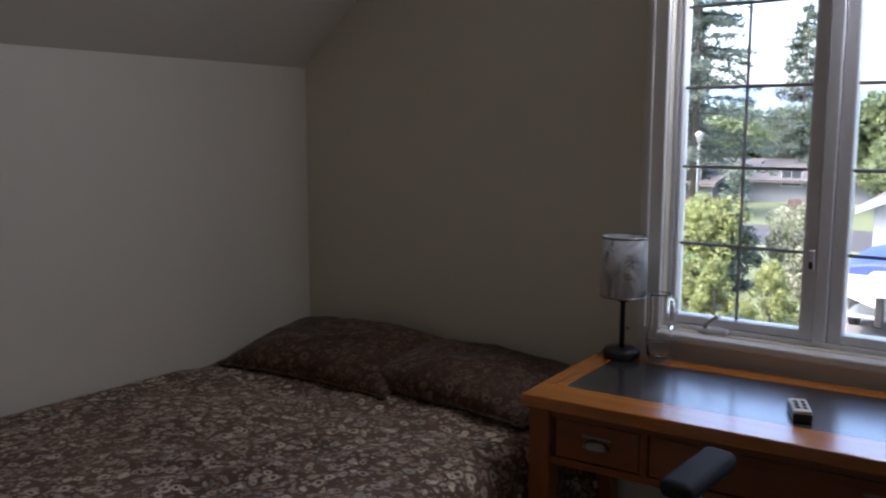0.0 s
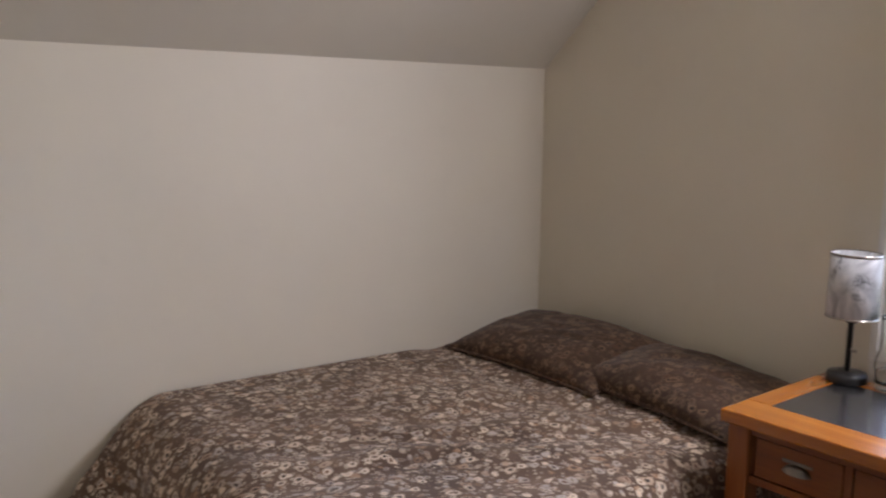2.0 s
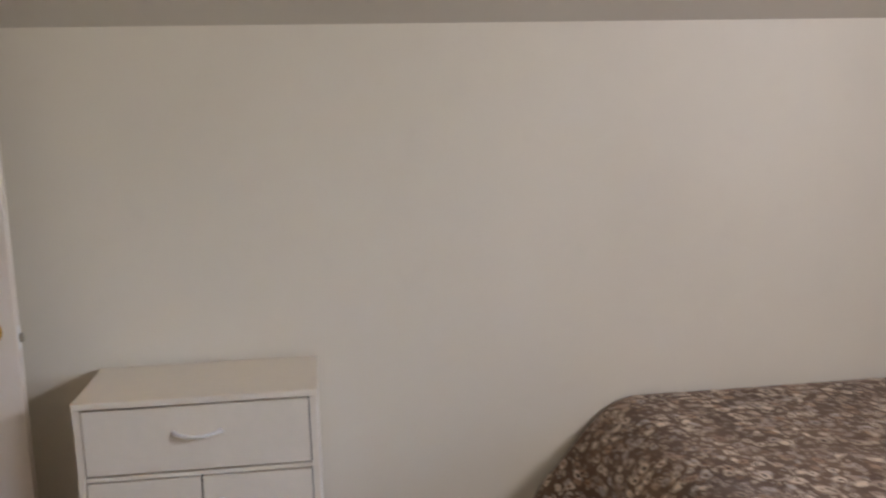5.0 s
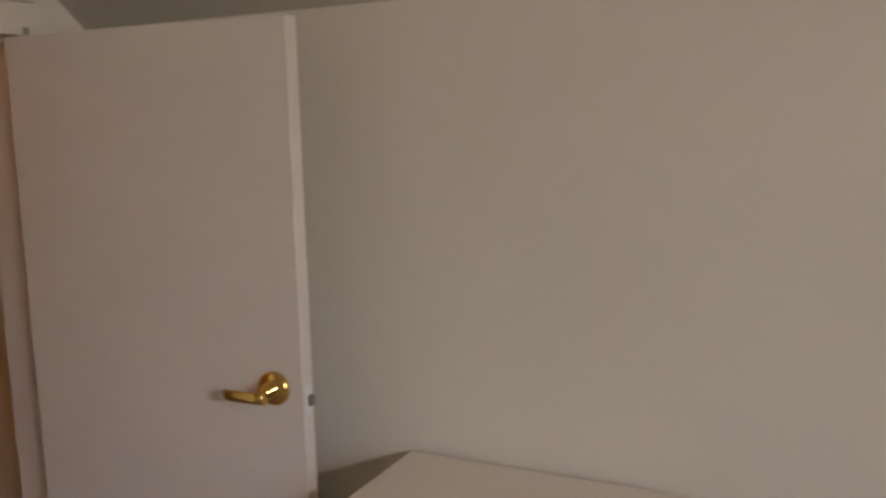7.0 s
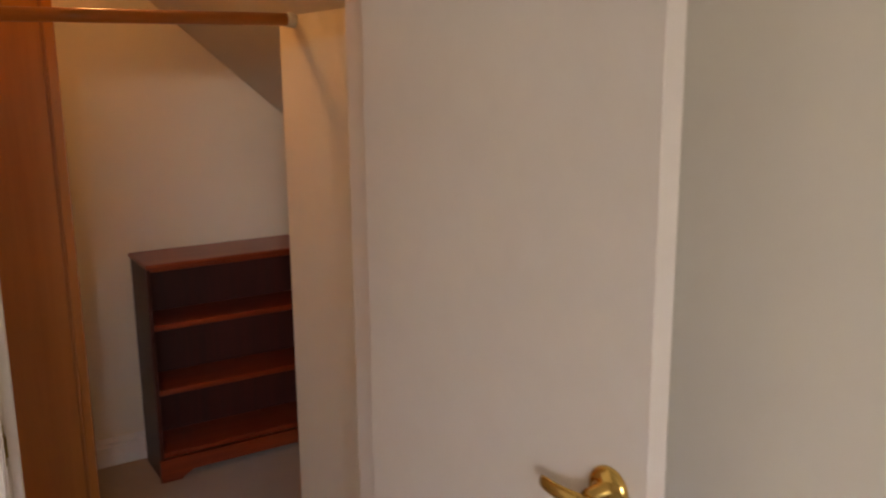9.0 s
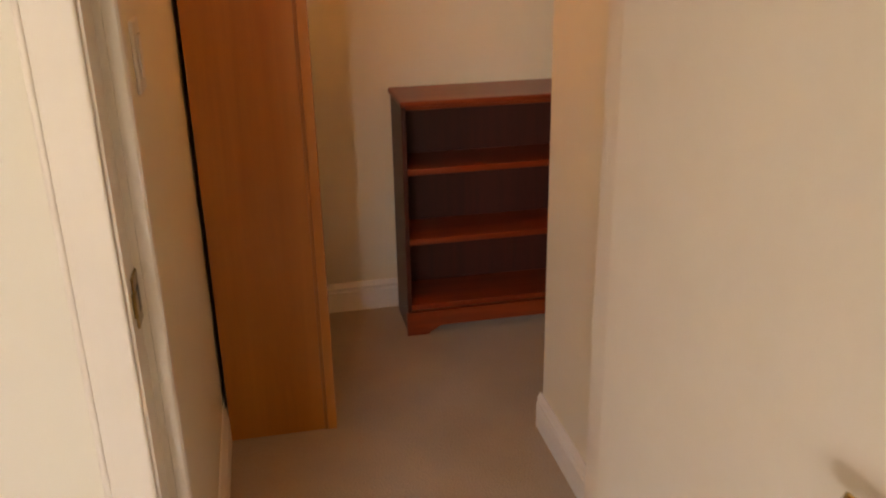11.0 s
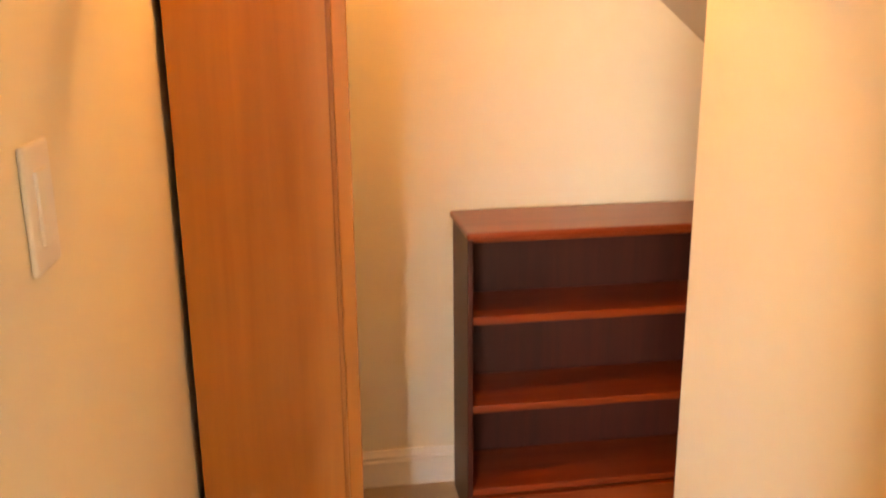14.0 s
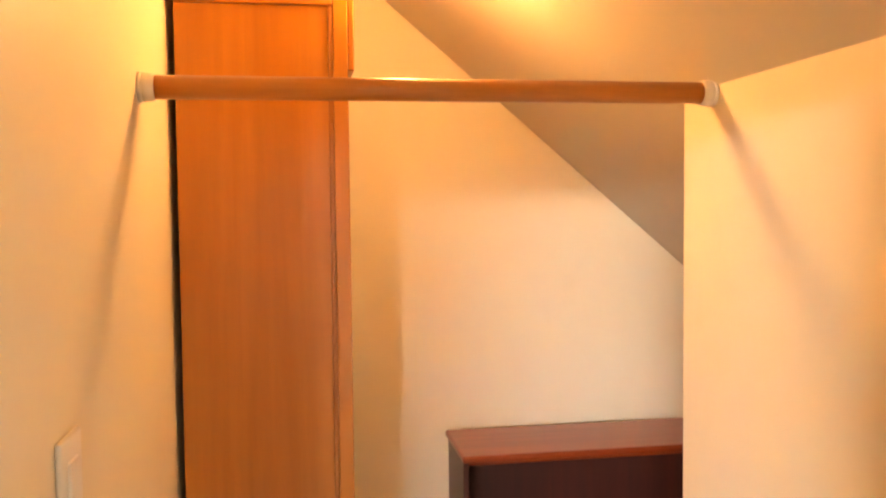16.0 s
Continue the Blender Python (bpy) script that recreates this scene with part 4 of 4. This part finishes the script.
def blobs(k, c, rad, squash=1.0):
    """Points near the skins of many clumps round c."""
    cc = rng.normal(size=(k, 3))
    cc /= np.linalg.norm(cc, axis=1)[:, None]
    cc *= rng.uniform(0.35, 1.0, (k, 1)) * np.array(rad)
    return cc + np.array(c)


def broad_tree(name, at, h, rad, material, label, category="tree", n=5200, size=0.11, trunk=0.2, clumps=26):
    t = thing(name, at, label, category)
    x, y, z = at
    bm = tube(bmesh.new(), [(x, y, z - 0.1), (x + 0.03 * h, y, z + h * 0.3), (x, y + 0.02 * h, z + h * 0.62)], [trunk, trunk * 0.7, trunk * 0.3], 8)
    for k in range(6):
        a = k * 1.1
        tube(bm, [(x, y, z + h * (0.25 + 0.05 * k)), (x + rad[0] * 0.6 * math.cos(a), y + rad[1] * 0.6 * math.sin(a), z + h * (0.5 + 0.06 * k))], [trunk * 0.45, trunk * 0.1], 6)
    part("trunk", bm, BARK, t)
    cc = blobs(clumps, (x, y, z + h - rad[2]), rad)
    which = rng.integers(0, clumps, n)
    d = rng.normal(size=(n, 3))
    d /= np.linalg.norm(d, axis=1)[:, None]
    cr = (0.24 + 0.2 * rng.random(clumps))[which][:, None] * np.array(rad)
    p = cc[which] + d * cr * rng.uniform(0.7, 1.08, (n, 1))
    p[:, 2] = np.maximum(p[:, 2], z + 0.05)
    leaves("crown", p, d, size, material, t)
    return t


def cone_shrub(at, h, r, label, n=5200):
    """A dense upright shrub: twiggy stem and tufts on a blunt, uneven cone."""
    t = thing("shrub", at, label, "shrub")
    x, y, z = at
    bm = tube(bmesh.new(), [(x, y, z - 0.05), (x, y, z + h * 0.85)], [0.04, 0.012], 6)
    for k in range(9):
        a = k * 2.4
        tube(bm, [(x, y, z + h * 0.08 * k), (x + r * 0.6 * math.cos(a), y + r * 0.6 * math.sin(a), z + h * (0.1 + 0.085 * k))], [0.015, 0.005], 5)
    part("trunk", bm, BARK, t)
    tufts = 60
    f = rng.random(tufts) ** 0.8
    a = rng.random(tufts) * 6.283
    rr = r * (1 - f) ** 0.62 * rng.uniform(0.7, 1.12, tufts) + 0.03
    cc = np.stack([x + rr * np.cos(a), y + rr * np.sin(a), z + 0.08 + f * h * 0.92], 1)
    which = rng.integers(0, tufts, n)
    d = rng.normal(size=(n, 3))
    d /= np.linalg.norm(d, axis=1)[:, None]
    p = cc[which] + d * rng.uniform(0.6, 1.1, (n, 1)) * 0.13
    p[:, 2] = np.maximum(p[:, 2], z + 0.03)
    leaves("crown", p, d, 0.038, GOLDEN, t)
    return t


def conifer(name, at, h, r, label, n=6500, bare=0.12, droop=0.25, size=0.28, sparse=0.0):
    t = thing(name, at, label, "tree")
    x, y, z = at
    part("trunk", tube(bmesh.new(), [(x, y, z - 0.1), (x, y, z + h * 0.6), (x, y, z + h * 0.98)], [h * 0.011, h * 0.006, 0.02], 8), BARK, t)
    bm = bmesh.new()
    pts, nrm = [], []
    levels = int(h * 2.1)
    for i in range(levels):
        f = bare + (1 - bare) * i / levels
        zz = z + h * f
        reach = r * (1 - (f - bare) / (1 - bare)) ** 0.75 + 0.15
        for k in range(5):
            if rng.random() < sparse:
                continue
            a = rng.random() * 6.283
            L = reach * rng.uniform(0.55, 1.1)
            d = np.array([math.cos(a), math.sin(a), 0])
            end = np.array([x, y, zz]) + d * L - np.array([0, 0, droop * L * rng.uniform(0.4, 1.2)])
            tube(bm, [(x, y, zz), tuple(end)], [0.05, 0.012], 4, False)
            m = max(6, int(n / (levels * 5) * (0.4 + L / r)))
            s = rng.uniform(0.15, 1.0, m)[:, None]
            base = np.array([x, y, zz]) * (1 - s) + end * s
            side = np.array([-d[1], d[0], 0]) * rng.normal(size=(m, 1)) * L * 0.16 * (1.1 - s)
            pts.append(base + side + rng.normal(size=(m, 3)) * np.array([0.06, 0.06, 0.10]) * 1.2)
            nrm.append(np.tile(np.array([0, 0, 1.0]), (m, 1)))
    tagged(part("limbs", bm, BARK, t), kind="stuff")
    leaves("crown", np.concatenate(pts), np.concatenate(nrm), size, CONIFER, t, 0.32)
    return t


conifer("conifer_tree", (-13.6, 44.0, GZ), 17.0, 4.6, "tall dark conifer with ragged drooping boughs", 21000, 0.16, 0.16, 0.17, 0.2)
conifer("conifer_tree", (-12.5, 60.0, GZ), 12.4, 3.6, "slender dark conifer beyond the houses", 11000, 0.05, 0.12, 0.19, 0.25)
conifer("conifer_tree", (-17.6, 52.0, GZ), 14.0, 3.2, "dark conifer beside a street lamp", 7000, 0.05, 0.2, 0.26)
conifer("conifer_tree", (-5.15, 24.6, GZ), 3.5, 1.0, "young light green drooping conifer", 3500, 0.03, 0.55, 0.10).children[2].data.materials[0] = WEEPING
cone_shrub((-4.15, 20.4, GZ), 1.32, 0.50, "upright golden-leaved cone of a garden shrub")
cone_shrub((-2.98, 20.6, GZ), 1.36, 0.52, "upright golden-leaved shrub beside the drive")
cone_shrub((-5.0, 21.3, GZ), 1.15, 0.55, "low golden-leaved garden shrub")
broad_tree("hedge_tree", (-6.0, 24.2, GZ), 2.5, (1.35, 1.1, 1.25), GOLDEN, "broad yellow-green garden bush", "bush", 6500, 0.075, 0.1, 40)
broad_tree("flowering_bush", (-3.75, 26.0, GZ), 2.1, (1.0, 1.0, 1.0), PALE, "pale flowering garden bush", "bush", 5200, 0.065, 0.07, 30)
broad_tree("garden_bush", (-2.9, 24.0, GZ), 1.3, (0.6, 0.7, 0.62), PALE, "grey-green low bush by the drive", "bush", 2800, 0.06, 0.05, 22)
broad_tree("garden_bush", (-5.5, 22.2, GZ), 1.2, (0.7, 0.7, 0.6), LEAFY, "dark green low bush", "bush", 3000, 0.06, 0.05, 22)
broad_tree("leafy_tree", (-6.0, 50.5, GZ), 6.4, (2.6, 2.4, 2.5), LEAFY, "round green leafy tree behind the garage", "tree", 7000, 0.17, 0.2, 34)
broad_tree("leafy_tree", (-20.0, 66.0, GZ), 5.2, (3.6, 3.0, 2.2), LEAFY, "wide green tree among roofs", "tree", 6000, 0.2, 0.2, 30)
broad_tree("leafy_tree", (-14.6, 68.0, GZ), 5.4, (3.4, 3.0, 2.3), LEAFY, "wide light green tree among roofs", "tree", 6000, 0.2, 0.2, 30)
broad_tree("leafy_tree", (-3.5, 42.0, GZ), 4.2, (1.6, 1.5, 1.6), LEAFY, "small green tree by the road", "tree", 4000, 0.13, 0.1, 24)

# woods and ridge in the distance, with haze put into their colours
n = 26000
a = rng.uniform(-42, 6, n)
cx, cw = rng.uniform(-75, 10, 70), rng.uniform(3, 7, 70)
yy = 110 + 60 * rng.random(70)
hh = rng.uniform(5.5, 10.0, 70)
pick_ = rng.integers(0, 70, n)
d = rng.normal(size=(n, 3))
d /= np.linalg.norm(d, axis=1)[:, None]
d[:, 2] = np.abs(d[:, 2])
p = np.stack([cx[pick_], yy[pick_], np.full(n, GZ)], 1) + d * np.stack([cw[pick_], cw[pick_], hh[pick_]], 1) * rng.uniform(0.75, 1.05, (n, 1))
tagged(leaves("far_woods", p, d, 0.75, FOREST_HAZED, None), "distant mixed green woodland with haze in its colour", "woods", "", "stuff")
bm = bmesh.new()
prev = None
for i in range(90):
    x = -1500 + 2200 * i / 89
    z = 72 + 18 * noise.noise(Vector((i * 0.09, 0, 0))) + 6 * noise.noise(Vector((i * 0.5, 3, 0)))
    lo, hi, bk_ = bm.verts.new((x, 1400, GZ - 2)), bm.verts.new((x, 1500, z)), bm.verts.new((x, 1800, GZ - 2))
    if prev:
        bm.faces.new((prev[0], lo, hi, prev[1])).smooth = True
        bm.faces.new((prev[1], hi, bk_, prev[2])).smooth = True
    prev = (lo, hi, bk_)
setting("backdrop_ridge", bm, HILL, "wooded ridge with blue haze in its colour", "hills")


def house(at, w, d, hw, hr, ang, walls, label, garage=False, along="x"):
    """A low gabled house: walls, roof, windows, maybe a garage door on the front."""
    h = thing("house", at, label, "house")
    x, y, z = at

    def put(bm):
        bmesh.ops.transform(bm, matrix=Matrix.Translation(at) @ Matrix.Rotation(radians(ang), 4, "Z"), verts=bm.verts[:])
        return bm
    if along == "x":
        body = prism(bmesh.new(), [(-d / 2, 0), (d / 2, 0), (d / 2, hw), (0, hw + hr), (-d / 2, hw)], "x", -w / 2, w / 2)
        ro = [(-d / 2 - 0.45, hw - 0.27 * 2 * hr / d * 1.6), (0, hw + hr + 0.05), (d / 2 + 0.45, hw - 0.27 * 2 * hr / d * 1.6), (d / 2 + 0.45, hw - 0.27 * 2 * hr / d * 1.6 + 0.18), (0, hw + hr + 0.25), (-d / 2 - 0.45, hw - 0.27 * 2 * hr / d * 1.6 + 0.18)]
        rf = prism(bmesh.new(), ro, "x", -w / 2 - 0.35, w / 2 + 0.35)
    else:
        body = prism(bmesh.new(), [(-w / 2, 0), (w / 2, 0), (w / 2, hw), (0, hw + hr), (-w / 2, hw)], "y", -d / 2, d / 2)
        e = hw - 0.45 * 2 * hr / w
        ro = [(-w / 2 - 0.45, e), (0, hw + hr + 0.04), (w / 2 + 0.45, e), (w / 2 + 0.45, e + 0.2), (0, hw + hr + 0.26), (-w / 2 - 0.45, e + 0.2)]
        rf = prism(bmesh.new(), ro, "y", -d / 2 - 0.4, d / 2 + 0.4)
    part("wall", put(body), walls, h)
    r = part("roof", put(rf), ROOFING, h)
    if along == "y":
        for s in (-1, 1):
            bm = prism(bmesh.new(), [(0, hw + hr + 0.02), (s * (w / 2 + 0.47), e - 0.02), (s * (w / 2 + 0.47), e + 0.19), (0, hw + hr + 0.24)], "y", -d / 2 - 0.45, -d / 2 - 0.41)
            part("bargeboard", put(bm), SIDINGW, r)
    if garage:
        g = part("garage_door", put(bx((-w * 0.34, -d / 2 - 0.04, 0.0), (w * 0.34, -d / 2 - 0.003, 2.1))), SIDINGW, h, "white panelled garage door")
        for k in range(4):
            part("panel", put(bx((-w * 0.33, -d / 2 - 0.06, 0.06 + 0.51 * k), (w * 0.33, -d / 2 - 0.041, 0.51 + 0.51 * k), 0.01)), SIDINGW, g)
    for k in range(3):
        xx = -w / 2 + w * (k + 0.5) / 3
        if garage:
            break
        f = part("window", put(bx((xx - 0.6, -d / 2 - 0.04, 0.95), (xx + 0.6, -d / 2 - 0.003, 2.1))), SIDINGW, h)
        part("pane", put(bx((xx - 0.52, -d / 2 - 0.06, 1.03), (xx - 0.03, -d / 2 - 0.041, 2.02))), DARKGLASS, f)
        part("pane", put(bx((xx + 0.03, -d / 2 - 0.06, 1.03), (xx + 0.52, -d / 2 - 0.041, 2.02))), DARKGLASS, f)
    return h


house((0.2, 33.5, GZ), 6.2, 7.0, 2.0, 1.35, 4, SIDINGW, "white garage with a low grey gable roof", True, "y")
house((-12.2, 58.5, GZ), 8.5, 7.0, 1.3, 0.95, 8, SIDING, "pale grey bungalow with a shingle roof")
house((-18.8, 55.0, GZ), 8.0, 6.5, 1.15, 1.0, -6, SIDING, "low bungalow with a grey shingle roof")
house((-7.2, 66.0, GZ), 9.0, 7.0, 1.5, 1.6, -4, SIDINGW, "white bungalow among trees")

# garden fence
fn = thing("fence", (-10, 47, GZ), "weathered dark wooden garden fence", "fence")
for i in list(range(20)) + [28, 29, 30, 31]:
    x = -19 + 0.34 * i
    part("board", bx((x, 46.0, GZ), (x + 0.31, 46.04, GZ + 0.85 + 0.03 * (i % 3)), 0.0), FENCEW, fn)
for z in (0.2, 0.65):
    for a, b in ((-19, -12.2), (-9.48, -8.15)):
        part("rail", bx((a, 46.045, GZ + z), (b, 46.10, GZ + z + 0.09)), FENCEW, fn)

# street lamp
sl = thing("street_lamp", (-13.0, 43.0, GZ), "pale metal street lamp beside the road", "street lamp")
part("post", tube(bmesh.new(), [(-13.0, 43.0, GZ), (-13.0, 43.0, 0.9)], [0.09, 0.055], 10), POLE, sl)
part("lantern", lathe(bmesh.new(), [(0, -0.25), (0.1, -0.24), (0.2, 0.1), (0.24, 0.14), (0.06, 0.28), (0, 0.3)], (-13.0, 43.0, 1.1), 12), GEL, sl)

# motor boat under a blue cover, on its trailer
bo = thing("boat", (-1.0, 21.6, GZ), "white motor boat under a blue cover on a trailer", "boat")
bm = bmesh.new()
secs = []
for i in range(13):
    s = i / 12
    yb = 20.4 + 5.2 * s
    wdt = 0.95 * (1 - max(0, (s - 0.45) / 0.55) ** 2.2) + 0.02
    keel = GZ + 0.62 + 0.45 * max(0, (s - 0.55) / 0.45) ** 2
    deck = GZ + 1.32 + 0.18 * s
    secs.append([bm.verts.new((-0.72 + a * wdt, yb, zz)) for a, zz in ((-1, deck), (-0.97, deck - 0.12), (-0.82, keel + 0.28), (0, keel), (0.82, keel + 0.28), (0.97, deck - 0.12), (1, deck))])
for a, b in zip(secs, secs[1:]):
    for k in range(6):
        bm.faces.new((a[k], a[k + 1], b[k + 1], b[k])).smooth = True
    bm.faces.new((a[0], b[0], b[6], a[6]))
bm.faces.new(secs[0])
bmesh.ops.recalc_face_normals(bm, faces=bm.faces[:])
part("hull", bm, GEL, bo)
bm = bmesh.new()
rows_ = []
for i in range(11):
    s = i / 10
    yb = 20.45 + 3.2 * s
    hgt = 0.42 * math.sin(math.pi * (0.12 + 0.8 * s)) ** 0.7
    rows_.append([bm.verts.new((-0.72 + 0.9 * math.cos(t), yb, GZ + 1.33 + 0.1 * s + hgt * math.sin(t) + 0.02 * noise.noise(Vector((i, t * 2, 0))))) for t in [math.pi * k / 12 for k in range(13)]])
for a, b in zip(rows_, rows_[1:]):
    for k in range(12):
        bm.faces.new((a[k], a[k + 1], b[k + 1], b[k])).smooth = True
bm.faces.new(rows_[0])
bm.faces.new(rows_[-1][::-1])
bmesh.ops.recalc_face_normals(bm, faces=bm.faces[:])
part("cover", bm, TARP, bo, "blue tarpaulin cover")
tr = part("trailer_frame", bx((-1.45, 20.4, GZ + 0.42), (0.02, 25.0, GZ + 0.5), 0.02), POLE, bo)
for y in (20.8, 22.2, 23.6):
    part("bunk", bx((-1.2, y, GZ + 0.5), (-0.25, y + 0.08, GZ + 0.72)), POLE, bo)
for x in (-1.58, 0.02):
    wh = part("wheel", tube(bmesh.new(), [(x, 21.8, GZ + 0.3), (x + 0.18, 21.8, GZ + 0.3)], 0.3, 24), RUBBER, bo)
    part("rim", tube(bmesh.new(), [(x - 0.01, 21.8, GZ + 0.3), (x + 0.19, 21.8, GZ + 0.3)], 0.17, 16), GEL, wh)
bm = bx((-0.95, 19.95, GZ + 0.95), (-0.5, 20.4, GZ + 1.45), 0.08, 3)
om = part("outboard_motor", bm, GEL, bo)
part("outboard_leg", bx((-0.8, 20.05, GZ + 0.35), (-0.65, 20.3, GZ + 0.96), 0.03), BLACK, om)
cv = thing("bin", (0.35, 22.6, GZ), "teal plastic wheeled bin beside the boat", "bin")
part("body", bx((0.1, 22.4, GZ), (0.65, 22.9, GZ + 1.0), 0.03), TEAL, cv)
part("lid", bx((0.08, 22.38, GZ + 1.005), (0.67, 22.93, GZ + 1.08), 0.02), TEAL, cv)
